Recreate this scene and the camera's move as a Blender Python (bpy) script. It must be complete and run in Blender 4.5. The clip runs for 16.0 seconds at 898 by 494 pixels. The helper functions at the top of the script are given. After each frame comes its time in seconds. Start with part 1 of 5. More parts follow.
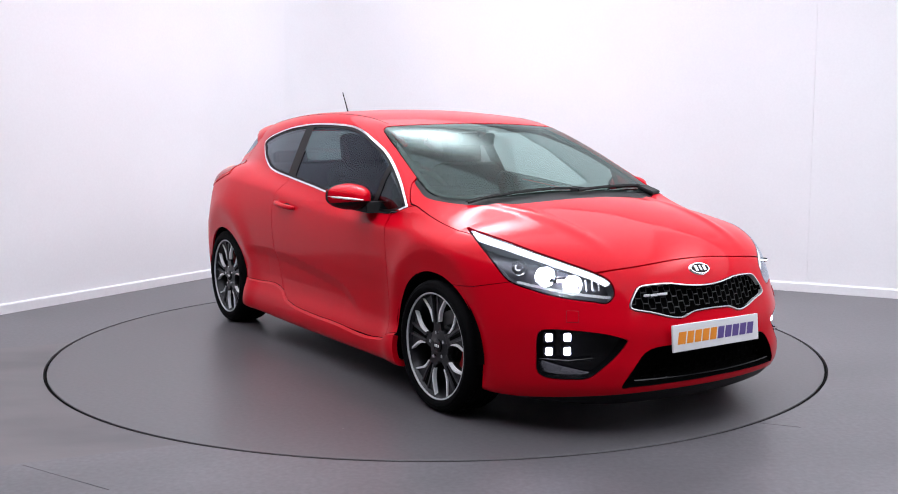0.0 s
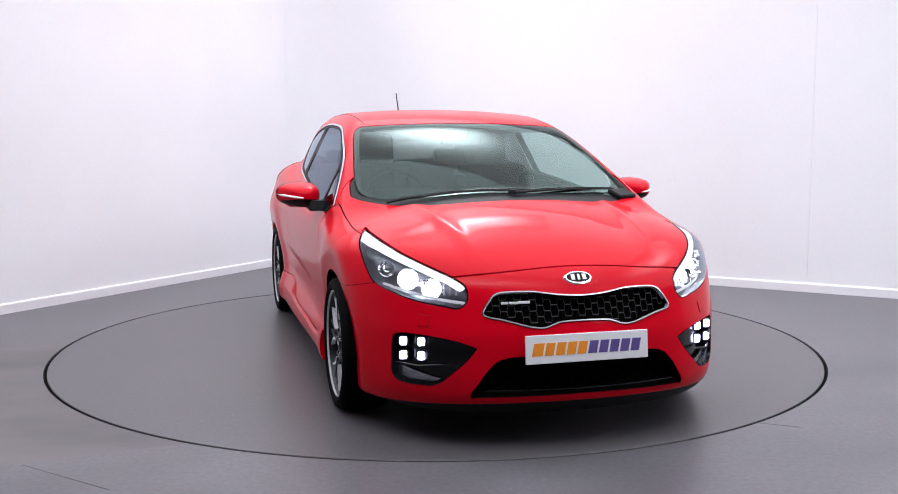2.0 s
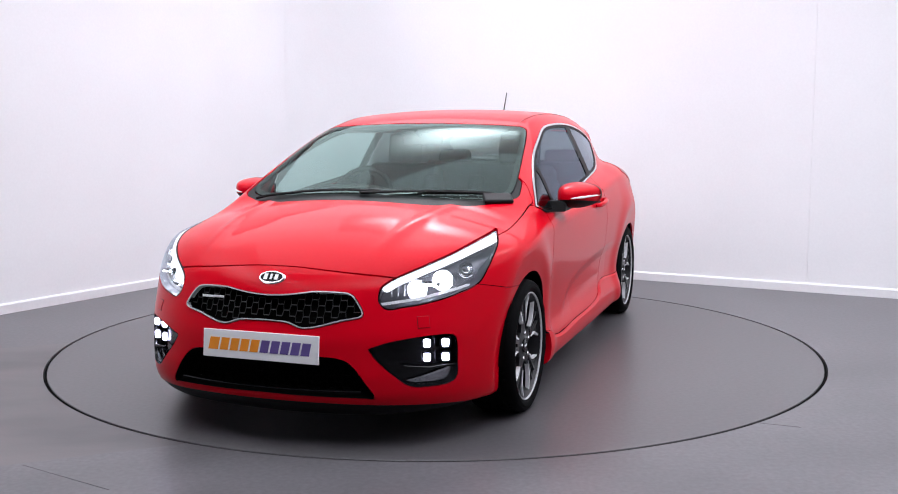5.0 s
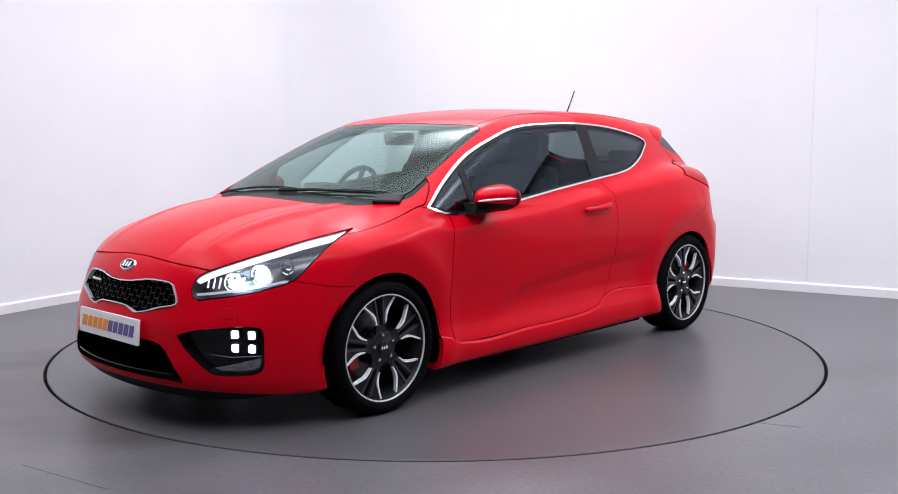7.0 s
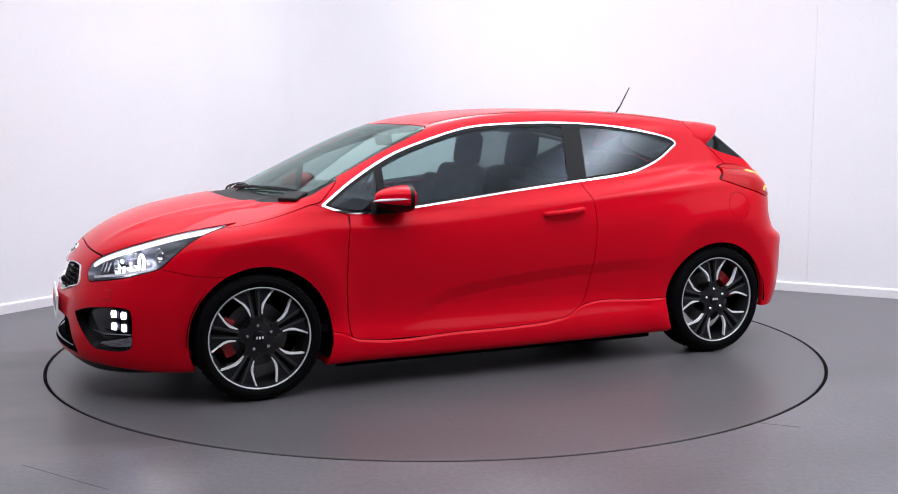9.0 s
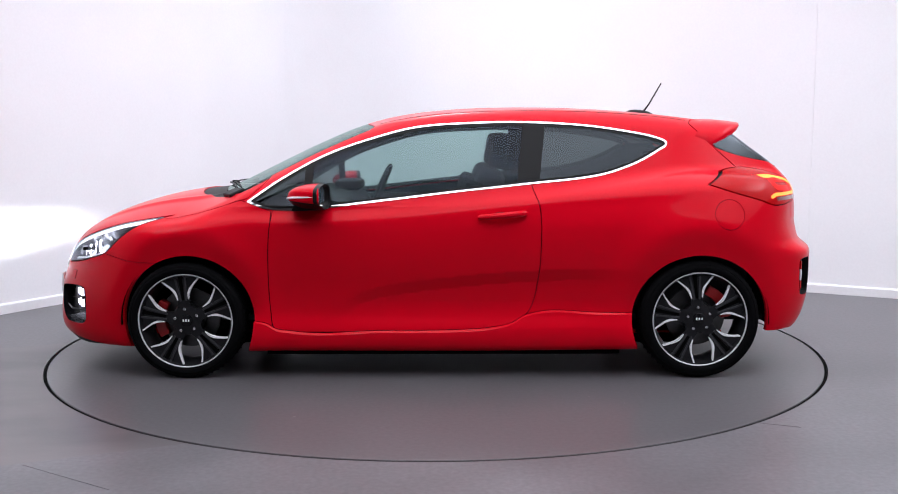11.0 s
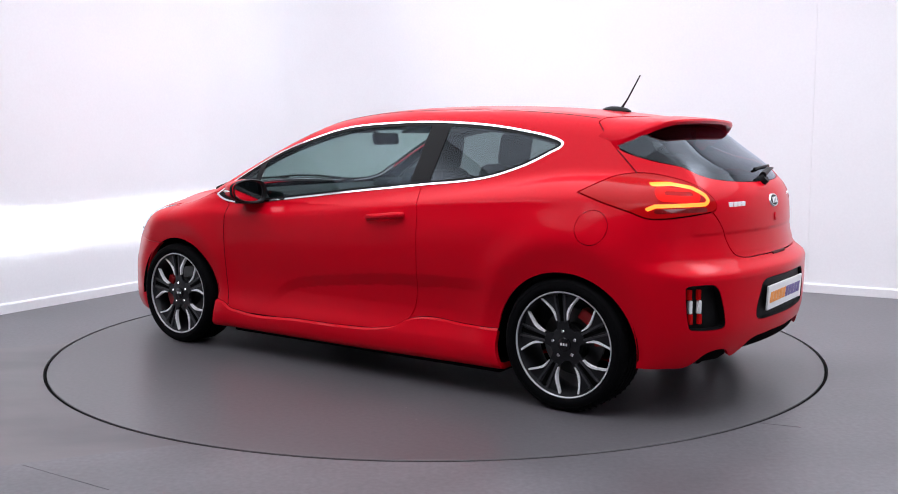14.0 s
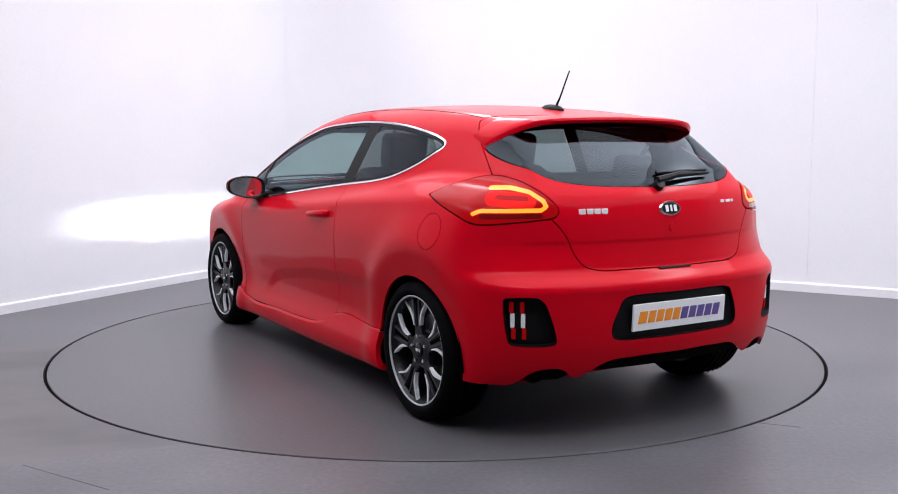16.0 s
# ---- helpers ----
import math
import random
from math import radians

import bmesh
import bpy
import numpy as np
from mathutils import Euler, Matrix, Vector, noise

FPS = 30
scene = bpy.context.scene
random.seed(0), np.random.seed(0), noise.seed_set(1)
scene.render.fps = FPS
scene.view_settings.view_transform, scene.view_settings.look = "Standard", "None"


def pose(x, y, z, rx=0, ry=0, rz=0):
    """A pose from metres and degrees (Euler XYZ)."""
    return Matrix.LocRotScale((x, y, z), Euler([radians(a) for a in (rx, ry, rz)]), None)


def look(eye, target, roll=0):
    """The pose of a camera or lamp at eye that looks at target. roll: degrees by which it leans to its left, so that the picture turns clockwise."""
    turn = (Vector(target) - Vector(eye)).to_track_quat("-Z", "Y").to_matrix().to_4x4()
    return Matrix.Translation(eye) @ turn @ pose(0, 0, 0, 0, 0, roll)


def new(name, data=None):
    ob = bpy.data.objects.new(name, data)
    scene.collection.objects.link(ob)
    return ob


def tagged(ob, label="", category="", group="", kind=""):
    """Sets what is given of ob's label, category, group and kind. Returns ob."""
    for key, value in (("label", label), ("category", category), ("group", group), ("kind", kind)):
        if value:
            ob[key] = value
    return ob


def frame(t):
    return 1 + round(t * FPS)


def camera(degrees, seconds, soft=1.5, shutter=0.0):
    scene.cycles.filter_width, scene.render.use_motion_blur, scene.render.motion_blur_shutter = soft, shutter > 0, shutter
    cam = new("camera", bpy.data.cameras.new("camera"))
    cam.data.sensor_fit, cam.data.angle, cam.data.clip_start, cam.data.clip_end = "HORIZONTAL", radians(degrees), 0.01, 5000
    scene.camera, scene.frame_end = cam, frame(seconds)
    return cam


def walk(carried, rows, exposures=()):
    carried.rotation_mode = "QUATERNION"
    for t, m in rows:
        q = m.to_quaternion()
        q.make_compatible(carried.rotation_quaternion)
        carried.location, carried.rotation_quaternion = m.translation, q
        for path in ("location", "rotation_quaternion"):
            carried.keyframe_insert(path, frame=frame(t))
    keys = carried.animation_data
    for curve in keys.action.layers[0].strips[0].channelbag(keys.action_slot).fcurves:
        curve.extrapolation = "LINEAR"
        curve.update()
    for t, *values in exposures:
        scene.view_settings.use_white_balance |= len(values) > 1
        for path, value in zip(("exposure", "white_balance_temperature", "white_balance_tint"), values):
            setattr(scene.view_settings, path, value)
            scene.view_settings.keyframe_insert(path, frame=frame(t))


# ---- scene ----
# camera on a fixed stand, looking slightly down at the turntable
cam = camera(49.41, 16.0, soft=1.0)
EYE = Vector((0.0, -5.887, 1.249))
YAW, PITCH = radians(0.70), radians(6.463)
AHEAD = Vector((math.sin(YAW) * math.cos(PITCH), math.cos(YAW) * math.cos(PITCH), -math.sin(PITCH)))
VIEW = look(EYE, EYE + AHEAD * 6, -0.083)
walk(cam, [(0.0, VIEW), (16.0, VIEW)], exposures=[(0.0, 0.40), (16.0, 0.40)])

# ---------------------------------------------------------------- room plan
CORNER = Vector((-1.158, 4.276, 0))
LEFT_DIR = Vector((-0.506, -0.863, 0)).normalized()    # along the left wall, away from the corner
RIGHT_DIR = Vector((0.863, -0.506, 0)).normalized()    # along the right wall, away from the corner
ROOM = 11.5
HEIGHT = 3.3

# ---------------------------------------------------------------- light
world = bpy.data.worlds.new("studio_world")
scene.world = world
world.use_nodes = True
world.node_tree.nodes["Background"].inputs[0].default_value = (0.85, 0.85, 1.0, 1)
world.node_tree.nodes["Background"].inputs[1].default_value = 0.05


def area_lamp(name, spot, target, sx, sy, watts, colour=(0.890, 0.912, 1.0)):
    data = bpy.data.lights.new(name, "AREA")
    data.shape, data.size, data.size_y, data.energy, data.color = "RECTANGLE", sx, sy, watts, colour
    ob = new(name, data)
    if spot != target:
        ob.matrix_world = look(spot, target)
    return ob


CENTRE = CORNER + (LEFT_DIR + RIGHT_DIR) * ROOM / 2
# ceiling panels: (x, y), size, watts
LAMPS = [((0.1, 1.35), 1.3, 0.9, 40), ((0.1, -3.5), 3.2, 0.9, 40), ((3.2, -1.0), 1.0, 2.8, 52), ((-2.9, -1.8), 1.0, 2.6, 20)]
CEILING_GLOW = 390
GLOW_RIGHT, GLOW_LEFT = 10.6, 6.0      # extent of the luminous cloth along the two white walls

# ---------------------------------------------------------------- materials
def material(name, colour, rough=0.5, metal=0.0, grain=0.0, grain_scale=40.0, bump=0.0, coat=0.0, coat_rough=0.05,
             emit=None, strength=0.0, spec=0.5, stain=0.0, stain_scale=1.2):
    """Principled surface with colour variation at two scales and fine relief."""
    m = bpy.data.materials.new(name)
    m.use_nodes = True
    nt = m.node_tree
    b = nt.nodes["Principled BSDF"]
    b.inputs["Base Color"].default_value = (*colour, 1)
    b.inputs["Roughness"].default_value = rough
    b.inputs["Metallic"].default_value = metal
    b.inputs["Specular IOR Level"].default_value = spec
    b.inputs["Coat Weight"].default_value = coat
    b.inputs["Coat Roughness"].default_value = coat_rough
    if emit:
        b.inputs["Emission Color"].default_value = (*emit, 1)
        b.inputs["Emission Strength"].default_value = strength
    if grain or bump or stain:
        co = nt.nodes.new("ShaderNodeTexCoord")
        fine = nt.nodes.new("ShaderNodeTexNoise")
        fine.inputs["Scale"].default_value = grain_scale
        fine.inputs["Detail"].default_value = 5
        wide = nt.nodes.new("ShaderNodeTexNoise")
        wide.inputs["Scale"].default_value = stain_scale
        wide.inputs["Detail"].default_value = 4
        for n in (fine, wide):
            nt.links.new(co.outputs["Object"], n.inputs["Vector"])
        last = None
        for n, amount in ((fine, grain), (wide, stain)):
            if not amount:
                continue
            ramp = nt.nodes.new("ShaderNodeMapRange")
            ramp.inputs["From Min"].default_value, ramp.inputs["From Max"].default_value = 0.3, 0.7
            ramp.inputs["To Min"].default_value, ramp.inputs["To Max"].default_value = 1 - amount, 1 + amount
            nt.links.new(n.outputs["Fac"], ramp.inputs["Value"])
            mul = nt.nodes.new("ShaderNodeVectorMath")
            mul.operation = "SCALE"
            mul.inputs[0].default_value = colour
            if last:
                nt.links.new(last, mul.inputs[0])
            nt.links.new(ramp.outputs["Result"], mul.inputs["Scale"])
            last = mul.outputs["Vector"]
        if last:
            nt.links.new(last, b.inputs["Base Color"])
        if stain:
            rr = nt.nodes.new("ShaderNodeMapRange")
            rr.inputs["To Min"].default_value, rr.inputs["To Max"].default_value = rough * 0.85, min(1, rough * 1.15)
            nt.links.new(wide.outputs["Fac"], rr.inputs["Value"])
            nt.links.new(rr.outputs["Result"], b.inputs["Roughness"])
        if bump:
            bp = nt.nodes.new("ShaderNodeBump")
            bp.inputs["Strength"].default_value = bump
            bp.inputs["Distance"].default_value = 0.002
            nt.links.new(fine.outputs["Fac"], bp.inputs["Height"])
            nt.links.new(bp.outputs["Normal"], b.inputs["Normal"])
    return m


def glass(name, tint, ior=1.45, haze=0.0, sheen=(0.80, 0.90, 1.0)):
    """Thin pane: tinted see-through with a mirror gloss by Fresnel."""
    m = bpy.data.materials.new(name)
    m.use_nodes = True
    nt = m.node_tree
    nt.nodes.remove(nt.nodes["Principled BSDF"])
    out = nt.nodes["Material Output"]
    clear, gloss = nt.nodes.new("ShaderNodeBsdfTransparent"), nt.nodes.new("ShaderNodeBsdfGlossy")
    clear.inputs["Color"].default_value = (*tint, 1)
    gloss.inputs["Color"].default_value = (*sheen, 1)
    gloss.inputs["Roughness"].default_value = haze
    edge, mix = nt.nodes.new("ShaderNodeLayerWeight"), nt.nodes.new("ShaderNodeMixShader")
    edge.inputs["Blend"].default_value = 0.5
    r0 = ((ior - 1) / (ior + 1)) ** 2 * 0.85
    rise, gain = nt.nodes.new("ShaderNodeMath"), nt.nodes.new("ShaderNodeMath")
    rise.operation, gain.operation = "POWER", "MULTIPLY_ADD"
    rise.inputs[1].default_value = 5.0
    gain.inputs[1].default_value, gain.inputs[2].default_value = 1 - r0, r0
    nt.links.new(edge.outputs["Facing"], rise.inputs[0])
    nt.links.new(rise.outputs[0], gain.inputs[0])
    nt.links.new(gain.outputs[0], mix.inputs[0])
    nt.links.new(clear.outputs[0], mix.inputs[1])
    nt.links.new(gloss.outputs[0], mix.inputs[2])
    nt.links.new(mix.outputs[0], out.inputs["Surface"])
    return m


def softbox(name, strength):
    """Lit cloth, brightest in the middle where the tube sits behind it."""
    m = material(name, (0.8, 0.8, 0.8), 0.9)
    nt = m.node_tree
    b = nt.nodes["Principled BSDF"]
    co, mp, gr = nt.nodes.new("ShaderNodeTexCoord"), nt.nodes.new("ShaderNodeMapping"), nt.nodes.new("ShaderNodeTexGradient")
    mp.inputs["Location"].default_value, mp.inputs["Scale"].default_value = (-1, -1, 0), (2, 2, 0)
    gr.gradient_type = "QUADRATIC_SPHERE"
    mul = nt.nodes.new("ShaderNodeMath")
    mul.operation = "MULTIPLY_ADD"
    mul.inputs[1].default_value, mul.inputs[2].default_value = strength, 1.05
    nt.links.new(co.outputs["Generated"], mp.inputs["Vector"])
    nt.links.new(mp.outputs["Vector"], gr.inputs["Vector"])
    nt.links.new(gr.outputs["Fac"], mul.inputs[0])
    nt.links.new(mul.outputs[0], b.inputs["Emission Strength"])
    b.inputs["Emission Color"].default_value = (0.890, 0.912, 1.0, 1)
    return m


def streaked_vinyl(name, colour):
    """Vinyl with soft lengthwise bands left by cleaning."""
    m = material(name, colour, 0.36, spec=0.36, grain=0.06, grain_scale=70, bump=0.10)
    nt = m.node_tree
    b = nt.nodes["Principled BSDF"]
    co, mp, nz = nt.nodes.new("ShaderNodeTexCoord"), nt.nodes.new("ShaderNodeMapping"), nt.nodes.new("ShaderNodeTexNoise")
    mp.inputs["Rotation"].default_value = (0, 0, radians(-22.3))
    mp.inputs["Scale"].default_value = (0.7, 1.7, 1)
    nz.inputs["Scale"].default_value = 1.0
    nz.inputs["Detail"].default_value = 7
    mix = nt.nodes.new("ShaderNodeMix")
    mix.data_type = "RGBA"
    mix.inputs["A"].default_value = (*[c * 0.72 for c in colour], 1)
    mix.inputs["B"].default_value = (colour[0] * 1.50, colour[1] * 1.42, colour[2] * 1.34, 1)
    rmp = nt.nodes.new("ShaderNodeMapRange")
    rmp.inputs["From Min"].default_value, rmp.inputs["From Max"].default_value = 0.38, 0.62
    nt.links.new(co.outputs["Object"], mp.inputs["Vector"])
    nt.links.new(mp.outputs["Vector"], nz.inputs["Vector"])
    nt.links.new(nz.outputs["Fac"], rmp.inputs["Value"])
    nt.links.new(rmp.outputs["Result"], mix.inputs["Factor"])
    nt.links.new(mix.outputs["Result"], b.inputs["Base Color"])
    return m


WALL = material("matt white wall paint", (0.80, 0.80, 0.82), 0.75, grain=0.015, grain_scale=60, bump=0.05, stain=0.02)
UNSEEN_WALL = material("grey of the unseen walls", (0.42, 0.42, 0.43), 0.9, grain=0.2, grain_scale=30, stain=0.15, spec=0.1)
SKIRT = material("white satin skirting paint", (0.78, 0.78, 0.80), 0.4, grain=0.02)
FLOOR = material("grey sheet vinyl", (0.103, 0.098, 0.106), 0.36, spec=0.36, grain=0.15, grain_scale=45, bump=0.10, stain=0.22, stain_scale=1.5)
FLOOR_DARK = streaked_vinyl("darker grey sheet vinyl", (0.084, 0.079, 0.086))
DISC = material("grey turntable vinyl", (0.086, 0.081, 0.087), 0.34, spec=0.36, grain=0.11, grain_scale=45, bump=0.09, stain=0.13, stain_scale=0.8)
SPECK = material("pale dirt", (0.26, 0.25, 0.25), 0.8, grain=0.2)
SCRATCH = material("dark scored line", (0.070, 0.067, 0.071), 0.45, grain=0.3, grain_scale=20)
GAP = material("black gap", (0.003, 0.003, 0.003), 0.9, spec=0.03)
PAINT = material("red car paint", (0.56, 0.0010, 0.0110), 0.30, metal=0.0, grain=0.02, grain_scale=700, coat=0.46, coat_rough=0.03, spec=0.03)
PAINT.node_tree.nodes["Principled BSDF"].inputs["Coat IOR"].default_value = 1.27
# dark red for joints, and for shade painted at the handles
JOINT_SHADE = material("dark red of joints and painted shade", (0.06, 0.001, 0.002), 0.7)
CHROME = material("polished chrome", (0.80, 0.80, 0.82), 0.10, metal=1.0, grain=0.01)
SATIN = material("machined alloy", (0.90, 0.90, 0.92), 0.30, metal=0.12, grain=0.04, grain_scale=200)
GUNMETAL = material("dark grey alloy paint", (0.012, 0.012, 0.014), 0.35, metal=0.3, grain=0.05, grain_scale=300, spec=0.4)
RIMLIP = material("dull machined rim lip", (0.62, 0.62, 0.64), 0.35, metal=0.3, grain=0.04, grain_scale=200)
RIB = material("satin grey spoke rib", (0.045, 0.045, 0.050), 0.35, metal=0.3, grain=0.05, grain_scale=300)
FOG_SILVER = material("fluted silvery reflector", (0.42, 0.42, 0.45), 0.22, metal=0.9, grain=0.5, grain_scale=90, bump=1.0)
RUBBER = material("tyre rubber", (0.0025, 0.0025, 0.003), 0.75, grain=0.15, grain_scale=120, bump=0.2, spec=0.05)
BLACK = material("black plastic", (0.004, 0.004, 0.0045), 0.5, grain=0.1, grain_scale=300, bump=0.15, spec=0.16)
GRILLE = material("satin black grille mesh", (0.007, 0.007, 0.008), 0.38, grain=0.05, spec=0.25)
GLOSSBLACK = material("gloss black plastic", (0.005, 0.005, 0.006), 0.16, grain=0.05, spec=0.35)
LINER = material("black felt liner", (0.003, 0.003, 0.003), 0.95, grain=0.2, grain_scale=200, spec=0.02)
TRIM = material("dark cabin trim", (0.014, 0.015, 0.017), 0.7, grain=0.15, grain_scale=250, bump=0.2, spec=0.2)
SEAT = material("black seat cloth", (0.010, 0.010, 0.011), 0.85, grain=0.25, grain_scale=400, bump=0.3, spec=0.1)
HEADLINER = material("dark grey headliner cloth", (0.09, 0.095, 0.095), 0.9, grain=0.05, grain_scale=300)
PLATE = material("white plate", (0.85, 0.85, 0.86), 0.35, grain=0.01)
ORANGE = material("orange lettering", (0.90, 0.30, 0.02), 0.4, grain=0.02)
PURPLE = material("purple lettering", (0.12, 0.08, 0.28), 0.4, grain=0.02)
WS_GLASS = glass("windscreen glass", (0.52, 0.62, 0.59), 1.5, 0.0, (0.58, 0.73, 0.69))
SIDE_GLASS = glass("tinted side glass", (0.55, 0.68, 0.66), 1.5, 0.0, (0.52, 0.60, 0.72))
PRIVACY = glass("dark privacy glass", (0.22, 0.25, 0.25), 1.5)
LENS = glass("clear lamp lens", (0.93, 0.94, 0.95), 1.45)
RED_LENS = material("red lamp lens", (0.30, 0.002, 0.004), 0.16, grain=0.02, coat=0.10, coat_rough=0.03, emit=(1.0, 0.008, 0.010), strength=0.07, spec=0.06)
LED = material("lit white lamp", (0.9, 0.9, 1), 0.3, emit=(0.85, 0.88, 1.0), strength=12)
DRL = material("lit daytime lamp", (0.9, 0.9, 1), 0.3, emit=(0.64, 0.64, 1.0), strength=8)
TAIL = material("lit tail strip", (0.9, 0.25, 0.02), 0.3, emit=(1.0, 0.17, 0.008), strength=1.3)
DRL_STRIP = material("white lamp strip", (0.85, 0.86, 0.9), 0.25, emit=(0.9, 0.93, 1.0), strength=0.55)
BEAM = material("dazzling beam", (0.9, 0.9, 1), 0.3, emit=(0.88, 0.92, 1.0), strength=42000)
TAIL_DARK = material("dark red lens", (0.16, 0.004, 0.005), 0.12, grain=0.02, coat=1.0)
TAIL_RED = material("lit red tail lamp", (0.40, 0.004, 0.004), 0.3, emit=(1.0, 0.010, 0.006), strength=0.40, spec=0.06)
CALIPER = material("red brake caliper", (0.30, 0.006, 0.008), 0.4, grain=0.05)
DISCMETAL = material("brake disc steel", (0.10, 0.10, 0.10), 0.4, metal=1.0, grain=0.1)
CEILING = material("grey ceiling board", (0.22, 0.22, 0.23), 0.8, grain=0.02)
MIRROR = material("silvered mirror", (0.85, 0.86, 0.87), 0.02, metal=1.0, grain=0.005)
LAMP_INNER = material("dark chrome lamp interior", (0.15, 0.15, 0.17), 0.28, metal=0.7, grain=0.05, grain_scale=150)
BRIGHT = material("bright chrome", (0.88, 0.88, 0.90), 0.2, metal=0.6, grain=0.01)
STEEL = material("exhaust steel", (0.22, 0.22, 0.22), 0.25, metal=1.0, grain=0.05)


# ---------------------------------------------------------------- mesh helpers
def link_mesh(name, verts, faces, mat, parent=None, label="", normals=None, smooth=True):
    me = bpy.data.meshes.new(name)
    verts, faces = np.asarray(verts, dtype=float), [tuple(int(i) for i in f) for f in faces]
    me.from_pydata([tuple(v) for v in verts], [], faces)
    if smooth:
        me.polygons.foreach_set("use_smooth", [True] * len(me.polygons))
    me.update()
    if normals is not None and len(faces):
        me.normals_split_custom_set_from_vertices([tuple(n) for n in normals])
    me.materials.append(mat)
    ob = new(name, me)
    if parent:
        ob.parent = parent
    if label:
        ob["label"] = label
    return ob


def part(name, bm, mat, parent=None, label="", smooth=False, angle=0.6):
    """Links a bmesh as one mesh object under a thing or a part."""
    bmesh.ops.recalc_face_normals(bm, faces=bm.faces)
    me = bpy.data.meshes.new(name)
    if smooth:
        for f in bm.faces:
            f.smooth = True
        for e in bm.edges:
            if len(e.link_faces) == 2 and e.calc_face_angle(0) > angle:
                e.smooth = False
    bm.to_mesh(me)
    bm.free()
    me.materials.append(mat)
    ob = new(name, me)
    if parent:
        ob.parent = parent
    if label:
        ob["label"] = label
    return ob


def add_box(bm, size, m, bevel=0.0, segments=2):
    r = bmesh.ops.create_cube(bm, size=1.0, matrix=m @ Matrix.Diagonal((*size, 1)))
    if bevel:
        edges = list({e for v in r["verts"] for e in v.link_edges})
        bmesh.ops.bevel(bm, geom=edges, offset=bevel, segments=segments, profile=0.6, affect="EDGES")
    return bm


def box(size, m=None, bevel=0.0, segments=2):
    return add_box(bmesh.new(), size, m or Matrix(), bevel, segments)


def lathe(profile, steps=48, axis="Y"):
    """Turns (radius, along) points about an axis."""
    bm = bmesh.new()
    rings = []
    for i in range(steps):
        a = 2 * math.pi * i / steps
        ring = []
        for r, y in profile:
            c, s = r * math.cos(a), r * math.sin(a)
            ring.append(bm.verts.new((c, y, s) if axis == "Y" else ((c, s, y) if axis == "Z" else (y, c, s))))
        rings.append(ring)
    for i in range(steps):
        a, b = rings[i], rings[(i + 1) % steps]
        for j in range(len(profile) - 1):
            bm.faces.new((a[j], a[j + 1], b[j + 1], b[j]))
    return bm


def tube(points, radius, sides=8, bm=None, cap=True):
    """A round bar along points; radius may be a list."""
    bm = bm or bmesh.new()
    pts = [Vector(p) for p in points]
    rad = radius if isinstance(radius, (list, tuple)) else [radius] * len(pts)
    rings, up = [], Vector((0.13, 0.31, 0.94))
    for i, p in enumerate(pts):
        d = (pts[min(i + 1, len(pts) - 1)] - pts[max(i - 1, 0)]).normalized()
        s = d.cross(up)
        if s.length < 0.05:
            s = d.cross(Vector((1, 0, 0)))
        s.normalize()
        u = s.cross(d)
        rings.append([bm.verts.new(p + (s * math.cos(2 * math.pi * j / sides) + u * math.sin(2 * math.pi * j / sides)) * rad[i])
                      for j in range(sides)])
    for a, b in zip(rings, rings[1:]):
        for j in range(sides):
            bm.faces.new((a[j], a[(j + 1) % sides], b[(j + 1) % sides], b[j]))
    if cap:
        bm.faces.new(rings[0][::-1])
        bm.faces.new(rings[-1])
    return bm


def prism(outline, depth, m=None, bevel=0.0):
    """Extrudes a closed (u, v) outline by depth along local +z."""
    bm = bmesh.new()
    m = m or Matrix()
    lo = [bm.verts.new(m @ Vector((u, v, 0))) for u, v in outline]
    hi = [bm.verts.new(m @ Vector((u, v, depth))) for u, v in outline]
    n = len(outline)
    top = bm.faces.new(hi)
    bm.faces.new(lo[::-1])
    for i in range(n):
        bm.faces.new((lo[i], lo[(i + 1) % n], hi[(i + 1) % n], hi[i]))
    if bevel:
        bmesh.ops.bevel(bm, geom=list(top.edges), offset=bevel, segments=2, profile=0.6, affect="EDGES")
    return bm


def empty(name, label, category, group="", m=None):
    ob = new(name)
    ob.empty_display_size = 0.1
    tagged(ob, label, category, group)
    if m:
        ob.matrix_basis = m
    return ob

# ---------------------------------------------------------------- room
def wall(name, a, b, z0, z1, thick=0.15, mat=None):
    """A wall panel whose room face runs from a to b; the thickness lies to the right of a->b."""
    d = (b - a)
    out = Vector((d.y, -d.x, 0)).normalized()
    m = Matrix.Translation((a + b) / 2 + out * thick / 2 + Vector((0, 0, (z0 + z1) / 2))) @ Matrix.Rotation(math.atan2(d.y, d.x), 4, "Z")
    return tagged(part(name, box((d.length, thick, z1 - z0), m), mat or WALL), kind="structure")


C0, C1 = CORNER, CORNER + RIGHT_DIR * ROOM
C2, C3 = CORNER + (RIGHT_DIR + LEFT_DIR) * ROOM, CORNER + LEFT_DIR * ROOM
JOINT = 4.79
wall("wall_left", C0, C3, 0, HEIGHT)
wall("wall_right_inner", C0 + RIGHT_DIR * JOINT, C0, 0, HEIGHT)
wall("wall_right_outer", C1, C0 + RIGHT_DIR * (JOINT + 0.0012), 0, HEIGHT)


